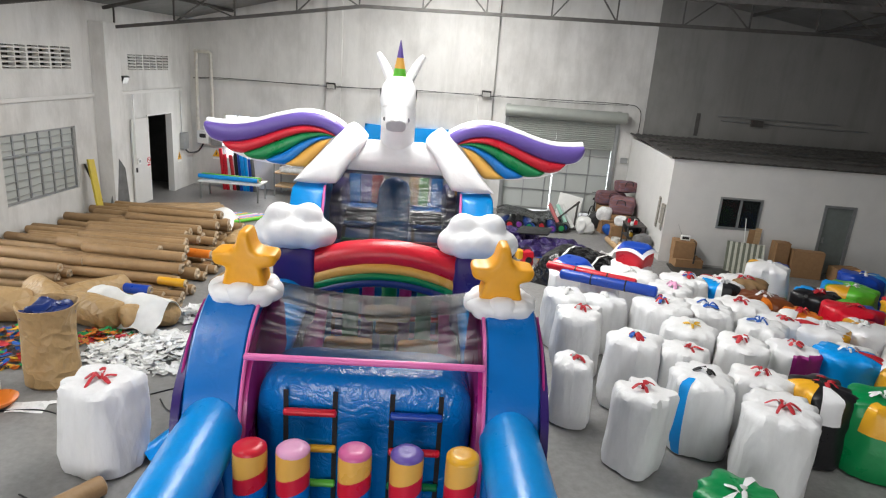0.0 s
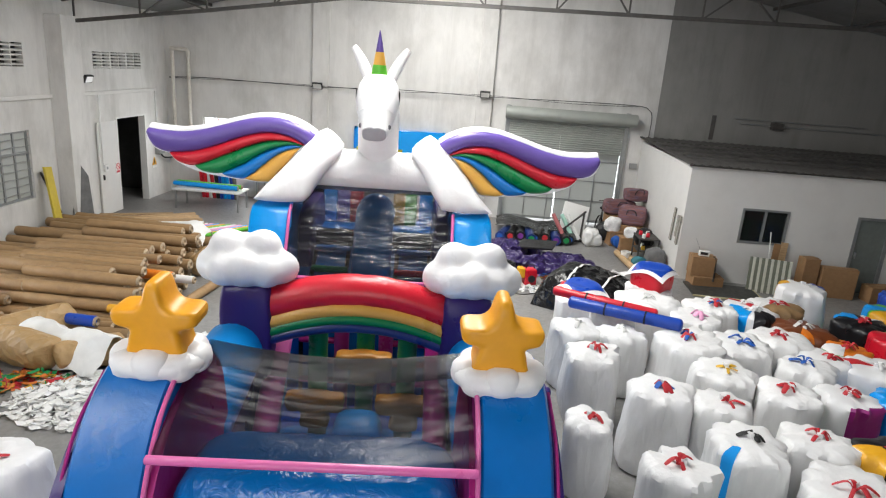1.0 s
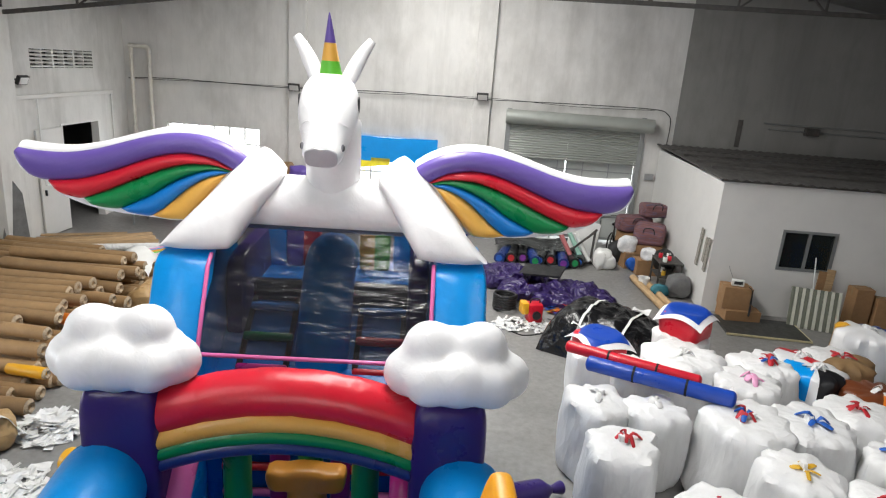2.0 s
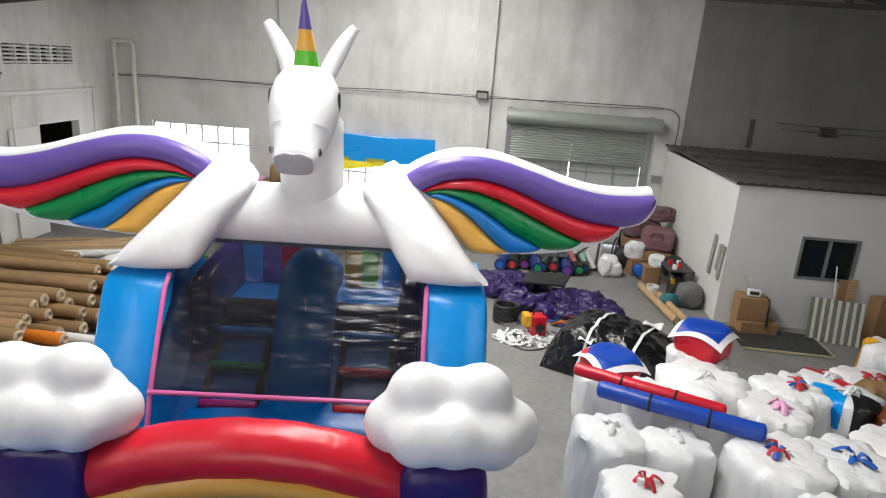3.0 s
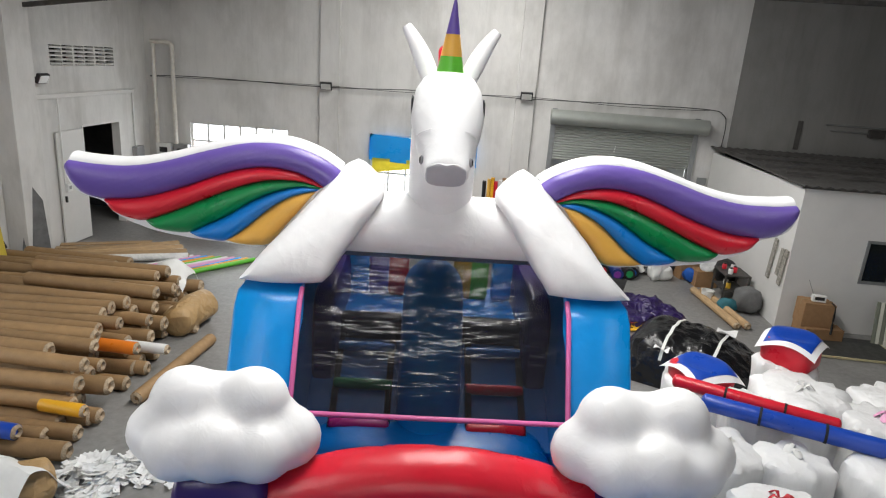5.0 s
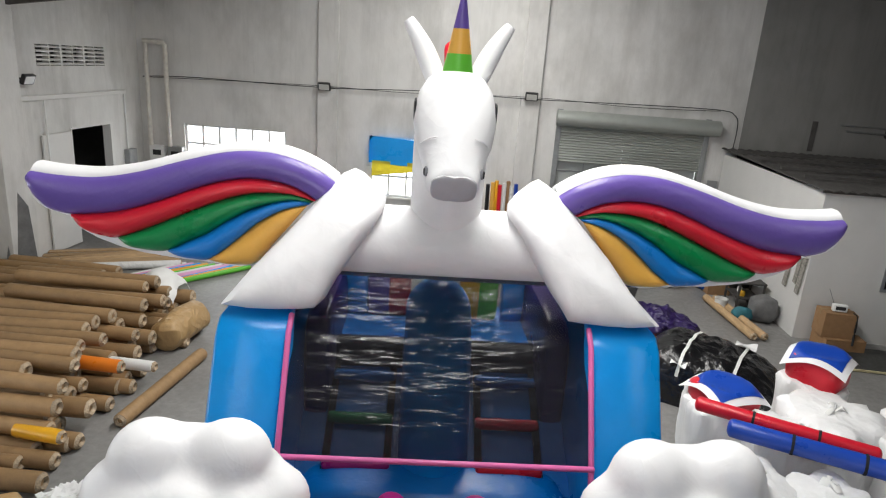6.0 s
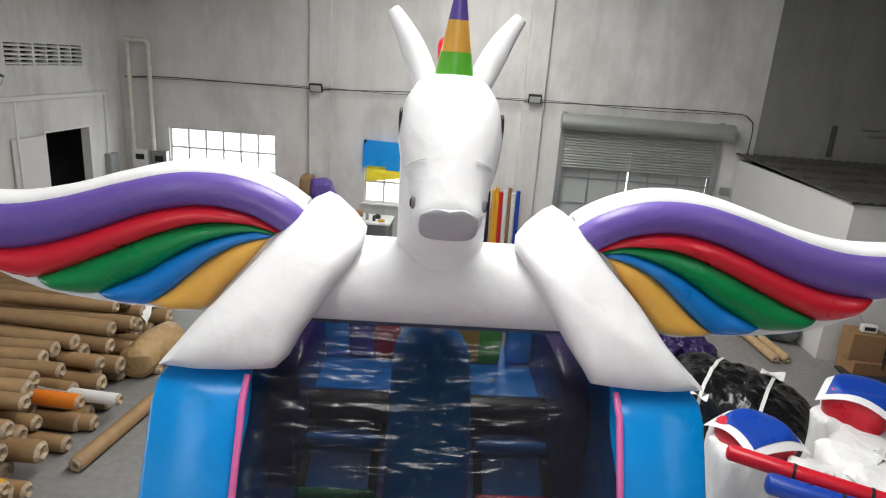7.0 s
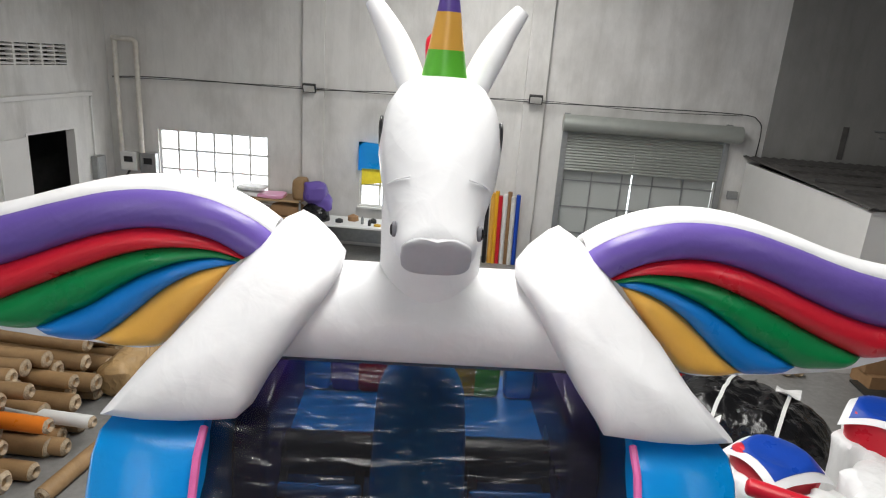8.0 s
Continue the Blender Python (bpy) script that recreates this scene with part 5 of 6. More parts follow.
# ---------------------------------------------------------------- loose stuff on the floor
def strips(n, cx, cy, sx, sy, size, mats, seed, high=0.1, name="scrap_heap", label="", thin=True):
    """A heap of cut scraps: one mesh a colour, strips curled at random."""
    rnd = random.Random(seed)
    heap = thing(name, pose(cx, cy, 0), label, "scraps", "", "stuff")
    for m in mats:
        geos = []
        for _ in range(n // len(mats)):
            a, q = rnd.random() * 6.283, math.sqrt(rnd.random())
            x, y = sx * q * math.cos(a), sy * q * math.sin(a)
            z = 0.012 + high * (1 - q) * rnd.random()
            l, w, yaw = size * rnd.uniform(0.5, 1.6), size * rnd.uniform(0.15, 0.5), rnd.random() * 360
            k1, k2 = rnd.uniform(-0.3, 0.5) * l, rnd.uniform(-0.3, 0.5) * l
            g = sheet(3, 1, lambda s, t: ((s - 0.5) * l, (t - 0.5) * w + k2 * (s - 0.5) ** 2, abs(k1) * (2 * (s - 0.5)) ** 2 * 0.3 + 0.02 * t), 0.004)
            geos.append(moved(g, pose(x, y, z, rnd.uniform(-20, 20), rnd.uniform(-12, 12), yaw)))
        part("scraps", join(*geos), m, heap)
    return heap


strips(700, -4.9, 8.95, 1.15, 0.8, 0.2, [PAPER, PLASTIC_WHITE], 3, 0.22, label="heap of white paper and film offcuts on the floor")
strips(160, -4.95, 10.6, 0.45, 0.4, 0.2, [PAPER], 4, 0.25, label="tangled white paper offcuts beside the rolls")
strips(110, -4.3, 11.0, 0.5, 0.5, 0.2, [PAPER], 14, 0.06, label="loose white paper strips beside the rolls")
strips(420, -7.2, 8.7, 1.0, 0.85, 0.2, [C_RED, C_BLUE, C_GREEN, C_YEL, C_ORG, C_BLK], 5, 0.35, label="heap of bright coloured fabric offcuts on the floor")
strips(120, -6.0, 9.3, 0.6, 0.3, 0.16, [C_ORG, C_GREEN, C_RED, C_YEL], 6, 0.2, label="bright fabric offcuts by the brown bundles")
strips(160, 1.65, 15.75, 0.65, 0.4, 0.14, [PAPER], 7, 0.05, label="white offcuts lying on the bare floor")
strips(70, 2.6, 16.9, 0.8, 0.35, 0.25, [C_RED, C_YEL, C_BLUE, C_ORG], 8, 0.12, label="red, yellow and blue fabric strips on floor")
strips(60, 4.1, 5.9, 0.5, 0.4, 0.2, [PLASTIC_WHITE], 9, 0.08, label="torn white plastic wrap on the floor")
for x, y, w, h, yaw in ((-5.75, 6.95, 0.5, 0.3, 10), (-5.35, 7.2, 0.45, 0.12, 20), (6.4, 7.6, 0.3, 0.2, -30), (-4.55, 9.85, 0.25, 0.16, 15), (1.75, 8.75, 0.14, 0.09, 30), (5.25, 6.2, 0.35, 0.25, 60)):
    p = part("paper_sheet", moved(sheet(5, 3, lambda s, t: ((s - 0.5) * w, (t - 0.5) * h, 0.012 + 0.012 * math.sin(5 * s + 4 * t)), 0.003), pose(x, y, 0, 0, 0, yaw)), PAPER, None, "loose white sheet of paper on the floor")
    tagged(p, "", "paper", "floor papers")
blue_film = part("blue_sheet", moved(sheet(12, 8, lambda s, t: ((s - 0.5) * 0.45 + 0.15 * t, (t - 0.5) * 1.3, 0.05 + 0.14 * abs(math.sin(5 * s + 2 * t)) * (1 - t * 0.4)), 0.006), pose(-3.35, 6.6, 0, 0, 0, -12)), SKY_BLUE, None, "crumpled light blue tarpaulin offcut on the floor")
tagged(blue_film, "", "tarpaulin")
wrap = part("plastic_wrap", crumple(moved(sheet(26, 18, lambda s, t: ((s - 0.5) * 1.7, (t - 0.5) * 0.9, 0.62 - 0.9 * abs(t - 0.5) ** 1.5 * 1.6 + 0.05 * math.sin(11 * s)), 0.006), pose(-5.9, 10.05, 0, 0, 0, -12)), 0.09, 3.5, 3), PLASTIC_WHITE, None, "crumpled white plastic sheet over the brown bundles")
tagged(wrap, "", "plastic sheet")
wrap = part("plastic_wrap", crumple(moved(sheet(16, 16, lambda s, t: ((s - 0.5) * 0.8, (t - 0.5) * 0.7, 0.92 - 1.1 * ((s - 0.5) ** 2 + (t - 0.5) ** 2)), 0.006), pose(-6.6, 16.0, 0)), 0.07, 4.0, 8), PLASTIC_WHITE, None, "white paper wrap draped over the stacked rolls")
tagged(wrap, "", "plastic sheet")
for k, pts in enumerate((((-4.2, 9.6), (-3.8, 9.9), (-3.5, 9.7), (-3.2, 9.4)), ((-4.3, 7.6), (-3.9, 7.9), (-3.5, 7.7), (-3.4, 7.3), (-3.8, 7.2), (-4.1, 7.5)), ((1.2, 15.6), (1.6, 15.2), (2.1, 15.5), (1.7, 15.9), (1.3, 15.7)), ((2.2, 16.2), (2.9, 15.7), (3.4, 16.1), (4.3, 17.0)), ((-6.5, 6.6), (-5.6, 6.9), (-5.0, 6.75)), ((-4.6, 5.2), (-3.6, 4.9), (-3.1, 5.6)))):
    c = part("cable", tube(smooth_path([(x, y, 0.012) for x, y in pts], 8), 0.011, 6), BLACK_PLASTIC, None, "thin black power cable lying on the floor")
    tagged(c, "", "cable", "floor cables")

# purple tarps, bundles and machines before the gate
for k, (x, y, r, hgt) in enumerate(((1.2, 18.3, 0.7, 0.45), (1.75, 17.4, 0.6, 0.35), (2.9, 17.9, 0.62, 0.35), (2.5, 17.2, 0.6, 0.28), (3.35, 17.4, 0.55, 0.25), (1.9, 18.9, 0.6, 0.3))):
    t = part("crumpled_tarp", crumple(crumple(pillow(x, y, hgt * 0.42, r, r * 0.75, hgt * 0.55, 0.8, 44, 22), 0.16, 2.6, k), 0.06, 8, k), DARK_CLOTH, None, "crumpled dark purple tarpaulin heap on the floor")
    tagged(t, "", "tarpaulin", "purple tarps")
slab = part("black_mat", moved(box(-0.5, 0.5, -0.3, 0.3, 0.0, 0.06, 0.015), pose(2.2, 18.1, 0.45, 8, -6, -20)), BLACK_PLASTIC, None, "folded black foam mat on the purple tarps")
tagged(slab, "", "mat")
for k in range(9):
    x = 1.35 + 0.27 * k
    t = thing("dark_roll", pose(x, 20.4 + 0.12 * (k % 3), 0.16, 0, 0, 75 + 6 * (k % 4)), "dark fabric roll with a coloured core end", "roll", "dark rolls")
    part("wrapper", tube([(-0.5, 0, 0), (0.5, 0, 0)], 0.15, 14, "flat"), BLACK_PVC if k % 3 else NAVY, t)
    part("roll_end", tube([(-0.515, 0, 0), (-0.49, 0, 0)], 0.09, 12, "flat"), (C_BLUE, C_RED, C_VIO, C_GREEN)[k % 4], t)
tl = part("black_sheet", crumple(moved(sheet(20, 12, lambda s, t: ((s - 0.5) * 2.2, (t - 0.5) * 1.3, 0.36 + 0.08 * math.sin(7 * s)), 0.01), pose(2.2, 21.2, 0)), 0.06, 3, 1), BLACK_FILM, None, "dark sheet spread over rolls by the gate")
tagged(tl, "", "sheet")

blower = thing("air_blower", pose(1.85, 16.0, 0, 0, 0, 15), "red and yellow electric air blower on the floor", "blower")
part("housing", box(-0.13, 0.17, -0.15, 0.15, 0.02, 0.42, 0.04), RED, blower)
part("motor_cover", box(-0.28, -0.135, -0.13, 0.13, 0.2, 0.45, 0.03), YELLOW, blower)
part("outlet", tube([(0.02, -0.16, 0.2), (0.02, -0.2, 0.2)], 0.09, 16, "flat"), BLACK_PLASTIC, blower)
part("handle", tube(smooth_path([(-0.08, 0, 0.42), (-0.05, 0, 0.5), (0.1, 0, 0.5), (0.13, 0, 0.42)]), 0.015, 8), BLACK_PLASTIC, blower)
coil = thing("hose_coil", pose(1.28, 16.55, 0), "coiled black hose standing on the floor", "hose")
part("hose", tube([(0.24 * math.cos(a), 0.24 * math.sin(a), 0.05 + 0.055 * a / 6.28) for a in np.arange(0, 6.28 * 6, 0.35)], 0.032, 8), BLACK_PLASTIC, coil)
for x0, dx in ((4.62, 0.0), (4.82, 0.03)):
    roll(x0 + 0.3 + dx, 17.25 + dx, 0.09, 2.2, 0.085, -84, 0, WOOD, "pale brown cardboard tube lying on floor", 6, "cardboard tubes")

cart = thing("trolley", pose(3.35, 20.55, 0, 0, 0, 8), "folded steel trolley holding white sheets and tubes", "trolley")
part("white_panel", moved(box(-0.42, 0.42, -0.02, 0.02, 0.0, 1.15, 0.01), pose(0.12, 0.2, 0.03, -14, 12, 0)), PLASTIC_WHITE, cart)
for a, b in (((-0.5, 0, 0.1), (0.3, -0.1, 0.85)), ((0.42, 0, 0.05), (0.5, 0.1, 0.95)), ((0.3, -0.1, 0.85), (0.52, 0.05, 0.98)), ((-0.62, -0.05, 0.05), (0.5, -0.05, 0.05))):
    part("frame", bar(a, b, 0.05), STEEL, cart, smooth=False)
for u, m in ((-0.25, material("salmon_tube", (0.5, 0.16, 0.16), 0.5, grain=0.1)), (0.02, material("mint_tube", (0.35, 0.6, 0.5), 0.5, grain=0.1)), (0.2, PLASTIC_WHITE)):
    part("carried_tube", tube([(u + 0.15, -0.12, 0.12), (u - 0.25, 0.1, 0.85)], 0.065, 14, "flat"), m, cart)
for k, (x, y, r, h) in enumerate(((4.05, 20.35, 0.26, 0.55), (3.95, 20.2, 0.14, 0.5), (4.2, 20.3, 0.2, 0.42))):
    b = part("plastic_bag", crumple(pillow(x, y, h / 2, r, r * 0.8, h / 2, 0.75, 24, 14), 0.05, 6, k), PLASTIC_WHITE, None, "crumpled white plastic bag standing on the floor")
    tagged(b, "", "bag", "plastic bags")


def bicycle(x, y, yaw):
    b = thing("bicycle", pose(x, y, 0.33, 0, 0, yaw), "black bicycle parked at the wall", "bicycle")
    for u in (-0.5, 0.5):
        w = part("wheel", tube([(u + 0.31 * math.cos(a), 0, 0.31 * math.sin(a)) for a in np.linspace(0, 6.283, 33)], 0.022, 8, "flat"), BLACK_PLASTIC, b)
        part("spokes", join(*[bar((u, 0, 0), (u + 0.3 * math.cos(a), 0, 0.3 * math.sin(a)), 0.005) for a in np.linspace(0, 6.283, 14, endpoint=False)]), GREY_STEEL, w, smooth=False)
    for p, q in (((-0.5, 0, 0), (-0.1, 0, -0.02)), ((-0.1, 0, -0.02), (-0.25, 0, 0.5)), ((-0.5, 0, 0), (-0.22, 0, 0.42)), ((-0.1, 0, -0.02), (0.36, 0, 0.4)), ((-0.22, 0, 0.44), (0.34, 0, 0.48)), ((0.5, 0, 0), (0.32, 0, 0.62))):
        part("frame_tube", tube([p, q], 0.02, 8), STEEL, b)
    part("saddle", pillow(-0.27, 0, 0.55, 0.13, 0.07, 0.04, 0.7, 14, 8), BLACK_PLASTIC, b)
    part("handlebar", tube(smooth_path([(0.2, -0.28, 0.68), (0.33, -0.15, 0.68), (0.33, 0.15, 0.68), (0.2, 0.28, 0.68)]), 0.015, 8), STEEL, b)


bicycle(4.75, 22.3, 62)
# heap in the corner by the office
PLAID = material("plaid_cloth", (0.19, 0.085, 0.085), 0.8, grain=0.5, scale=4, bump=0.3, bump_scale=30, stain=0.75, stain_scale=7, stain_colour=(0.10, 0.13, 0.24), stretch=(0.3, 3, 3))
for k, (x, y, z, hx, hy, hz, yaw) in enumerate(((5.05, 21.6, 1.05, 0.5, 0.28, 0.24, 10), (5.35, 20.9, 0.95, 0.42, 0.3, 0.3, -20), (5.5, 21.5, 1.5, 0.36, 0.26, 0.2, 15))):
    b = thing("checked_bag", pose(x, y, z, 0, 0, yaw), "zipped red and blue checked storage bag on the heap", "bag", "checked bags")
    part("bag", crumple(pillow(0, 0, 0, hx, hy, hz, 0.4, 28, 14), 0.03, 4, k), PLAID, b)
    part("handle", tube(smooth_path([(-0.15, -hy, 0.05), (-0.1, -hy - 0.04, 0.2), (0.1, -hy - 0.04, 0.2), (0.15, -hy, 0.05)]), 0.014, 6), BLACK_PLASTIC, b)
for k, (x, y, w, d, h, yaw) in enumerate(((5.1, 21.5, 0.9, 0.6, 0.8, 5), (5.35, 20.85, 0.7, 0.5, 0.65, -8), (4.85, 20.7, 0.45, 0.4, 0.45, 12), (5.15, 20.15, 0.55, 0.4, 0.42, 4))):
    b = thing("cardboard_box", pose(x, y, 0, 0, 0, yaw), "worn brown cardboard box on the floor", "box", "cardboard boxes")
    part("carton", box(-w / 2, w / 2, -d / 2, d / 2, 0, h, 0.012), CARD, b, smooth=False)
    part("tape", box(-0.03, 0.03, -d / 2 - 0.003, d / 2 + 0.003, h * 0.75, h + 0.003), KRAFT, b, smooth=False)
for k, (x, y, z, r, m, txt) in enumerate(((4.75, 20.75, 0.62, 0.26, C_WHT, "crumpled white cloth on a cardboard box"), (4.6, 21.0, 0.35, 0.3, C_BLK, "crumpled black cloth heap on the floor"), (5.2, 20.1, 0.56, 0.2, C_WHT, "crumpled white plastic on a cardboard box"), (5.55, 19.9, 0.5, 0.28, C_BLK, "stuffed black bag beside the office wall"), (4.9, 20.3, 0.2, 0.22, C_BLUE, "blue cloth bundle on the floor"), (5.55, 18.4, 0.3, 0.3, GREY_FELT, "grey felt bundle beside the office wall"), (5.1, 18.35, 0.16, 0.2, material("teal_cloth", (0.03, 0.16, 0.2), 0.7, grain=0.2), "teal cloth bundle on the floor"))):
    c = part("wadded_cloth", crumple(pillow(x, y, z, r, r * 0.85, min(z, r * 0.95), 0.75, 26, 14), 0.07, 4.5, k), m, None, txt)
    tagged(c, "", "cloth", "cloth bundles")
table = thing("side_table", pose(5.45, 19.25, 0), "dark wooden side table cluttered with jars", "table")
part("tabletop", box(-0.3, 0.3, -0.38, 0.38, 0.66, 0.7, 0.008), STEEL, table, smooth=False)
part("shelf", box(-0.28, 0.28, -0.36, 0.36, 0.3, 0.32), STEEL, table, smooth=False)
for x in (-0.27, 0.27):
    for y in (-0.35, 0.35):
        part("leg", box(x - 0.02, x + 0.02, y - 0.02, y + 0.02, 0, 0.66), STEEL, table, smooth=False)
for k, (x, y, z, m, txt) in enumerate(((5.3, 19.0, 0.7, PLASTIC_WHITE, "small white plastic jar on the table"), (5.45, 19.15, 0.7, RED, "small red tin on the table"), (5.3, 19.4, 0.7, RED, "small red tin on the table"), (5.5, 19.4, 0.7, PLASTIC_WHITE, "small white plastic jar on the table"), (5.35, 19.1, 0.32, C_YEL, "small yellowish bottle on the shelf"), (5.4, 19.4, 0.32, PLASTIC_WHITE, "small white plastic jar on the shelf"))):
    j = thing("jar", pose(x, y, z), txt, "jar", "jars")
    part("body", lathe([(0.05, 0), (0.055, 0.01), (0.055, 0.1), (0.04, 0.125), (0.03, 0.13)], 14), m, j)
    part("lid", moved(lathe([(0.034, 0), (0.034, 0.025), (0.01, 0.028)], 14), Matrix.Translation((0, 0, 0.13))), BLACK_PLASTIC, j)
bucket = thing("bucket", pose(4.85, 18.95, 0), "white plastic bucket standing on the floor", "bucket")
part("body", lathe([(0.11, 0), (0.12, 0.01), (0.14, 0.26), (0.15, 0.27), (0.13, 0.27), (0.11, 0.03)], 20), PLASTIC_WHITE, bucket)
for k, (y, z, l) in enumerate(((18.35, 1.0, 1.15), (17.95, 1.15, 0.75), (17.8, 1.0, 1.0))):
    o = thing("wall_ornament", pose(OX - 0.03, y, z, 6, 0, 0), "narrow mottled grey board hung on the office wall", "board", "wall boards")
    part("board", box(-0.02, 0.015, -0.07, 0.07, -l * 0.1, l * 0.7, 0.008), material("mottled_board", (0.33, 0.31, 0.27), 0.8, grain=0.6, scale=22, bump=0.4, bump_scale=40), o, smooth=False)

# before the office
mat = thing("floor_board", pose(6.85, 16.7, 0, 0, 0, -3), "large dark board with a pale edge, lying flat", "board")
part("panel", box(-0.85, 0.85, -0.52, 0.55, 0.01, 0.05, 0.006), material("dark_board", (0.04, 0.041, 0.038), 0.5, grain=0.3, scale=6, stain=0.4, bump=0.1), mat, smooth=False)
part("edge", box(-0.87, 0.87, -0.545, -0.522, 0.012, 0.052), material("pale_edge", (0.55, 0.5, 0.3), 0.7, grain=0.2), mat, smooth=False)
part("edge", box(0.852, 0.875, -0.52, 0.55, 0.012, 0.052), material("pale_edge", (0.55, 0.5, 0.3), 0.7), mat, smooth=False)
for k, (x, y, z, w, d, h, yaw) in enumerate(((6.55, 17.25, 0, 0.78, 0.55, 0.28, 2), (6.42, 17.28, 0.285, 0.6, 0.45, 0.5, -4), (9.15, 17.35, 0, 0.4, 0.35, 0.95, 4), (9.85, 17.2, 0, 0.85, 0.3, 0.78, -6), (10.9, 17.1, 0, 0.7, 0.4, 0.42, 8))):
    b = thing("cardboard_box", pose(x, y, z, 0, 0, yaw), "brown cardboard box standing before the office wall", "box", "cardboard boxes")
    part("carton", box(-w / 2, w / 2, -d / 2, d / 2, 0, h, 0.012), CARD, b, smooth=False)
    part("flap", moved(box(-w / 2, w / 2, -d / 2, 0, 0, 0.006), pose(0, -0.005, h + 0.004, 4, 0, 0)), CARD, b, smooth=False)
    part("tape", box(-w / 2 - 0.003, w / 2 + 0.003, -0.03, 0.03, h * 0.8, h + 0.014), KRAFT, b, smooth=False)
radio = thing("desk_radio", pose(6.4, 17.2, 0.8, 0, 0, -8), "small white radio with aerial on a cardboard box", "radio")
part("case", box(-0.13, 0.13, -0.06, 0.06, 0, 0.14, 0.02), PLASTIC_WHITE, radio)
part("display", box(-0.09, 0.09, -0.064, -0.055, 0.04, 0.11), BLACK_PLASTIC, radio, smooth=False)
part("aerial", tube([(-0.1, 0.04, 0.13), (-0.24, 0.04, 0.42)], 0.006, 6), GREY_STEEL, radio)
strap = part("strap", tube(smooth_path([(6.6, 17.05, 0.83), (6.66, 17.0, 0.75), (6.68, 17.0, 0.4), (6.66, 16.95, 0.2)]), 0.022, 8, flat=0.4), BLACK_PLASTIC, None, "black webbing strap hanging over cardboard boxes")
tagged(strap, "", "strap")
rack = thing("striped_mattress", pose(8.05, 16.95, 0.0, -14, 0, -14), "striped grey and cream folding panel, leaning", "panel")
for k in range(14):
    x = -0.5 + k / 14
    part("slat", box(x, x + 1 / 14 - 0.004, -0.03, 0.03 if k % 2 else 0.015, 0.0, 0.9, 0.012), material("cream_slat", (0.55, 0.55, 0.47), 0.7, grain=0.1) if k % 2 else material("olive_slat", (0.16, 0.17, 0.13), 0.7, grain=0.15), rack, smooth=False)
for x, h, m in ((8.28, 1.2, CARD), (8.45, 1.25, WOOD)):
    p = part("plank", moved(box(-0.09, 0.09, -0.015, 0.015, 0, h, 0.004), pose(x, 17.42, 0, -8, 5, 0)), m, None, "brown plank leaning against the office wall", smooth=False)
    tagged(p, "", "plank", "leaning planks")
stick = part("stick", tube([(8.15, 17.2, 0), (8.1, 17.5, 1.5)], 0.014, 8), PLASTIC_WHITE, None, "thin white stick leaning below the office window")
tagged(stick, "", "stick")

# ---------------------------------------------------------------- walls: services
def floodlight(x, y, z, yaw):
    f = thing("floodlight", pose(x, y, z, 0, 0, yaw), "small black framed floodlight on a wall bracket", "lamp", "floodlights")
    head = part("housing", moved(box(-0.17, 0.17, -0.05, 0.04, -0.11, 0.11, 0.015), pose(0, -0.18, 0, 25, 0, 0)), BLACK_PLASTIC, f, smooth=False)
    part("lens", moved(box(-0.14, 0.14, -0.056, -0.052, -0.085, 0.085), pose(0, -0.18, 0, 25, 0, 0)), material("lamp_lens", (0.5, 0.5, 0.48), 0.25), head, smooth=False)
    part("bracket", bar((0, 0, 0), (0, -0.17, 0), 0.04), STEEL, f, smooth=False)


floodlight(-5.28, BACK - 0.1, 4.1, 0)
floodlight(0.4, BACK - 0.16, 4.23, 0)
floodlight(LEFT, 18.35, 4.02, 90)
RUNS = (([(-10.5, 4.02), (-9.0, 4.08), (-5.3, 4.06), (-2.5, 4.16), (0.4, 4.15), (3.0, 4.2), (5.4, 4.22), (5.9, 4.1), (6.02, 3.8), (6.0, 3.15)], 0.013), ([(-10.5, 4.0), (-8.0, 4.06), (-5.3, 4.1), (-3.0, 4.08), (0.4, 4.2), (3.2, 4.13), (5.5, 4.19)], 0.008))
for run, r in RUNS:
    c = part("wall_cable", tube(smooth_path([(x, BACK - 0.19 if -0.1 < x < 0.8 else BACK - 0.13, z) for x, z in run], 6), r, 6), BLACK_PLASTIC, None, "black cable strung along the rear wall")
    tagged(c, "", "cable", "wall cables")
for x in (-10.36, -9.8):
    p = part("pipe", tube([(x, BACK - 0.17, 2.1), (x, BACK - 0.17, 4.92)], 0.062, 12, "flat"), PIPE, None, "white plastic downpipe fixed on the wall")
    tagged(p, "", "pipe", "wall pipes", "structure")
p = part("pipe", tube(smooth_path([(-10.42, BACK - 0.17, 4.98), (-10.0, BACK - 0.17, 4.97), (-9.85, BACK - 0.17, 4.95), (-9.8, BACK - 0.17, 4.85)]), 0.062, 12, "flat"), PIPE, None, "white plastic downpipe elbow fixed on the wall")
tagged(p, "", "pipe", "wall pipes", "structure")
for x0, x1, z0, z1, m in ((-10.42, -9.98, 1.6, 2.1, PLASTIC_WHITE), (-9.88, -9.45, 1.55, 2.1, GREY_STEEL)):
    b = thing("meter_box", pose(x0, BACK, z0), "grey electricity meter box on the wall", "meter box", "meter boxes")
    part("case", box(0, x1 - x0, -0.18, 0, 0, z1 - z0, 0.015), m, b, smooth=False)
    part("window", box(0.1, x1 - x0 - 0.1, -0.186, -0.18, (z1 - z0) * 0.45, (z1 - z0) * 0.75), BLACK_PLASTIC, b, smooth=False)
b = thing("fuse_box", pose(LEFT, 22.1, 1.45), "grey steel fuse box on the wall", "fuse box")
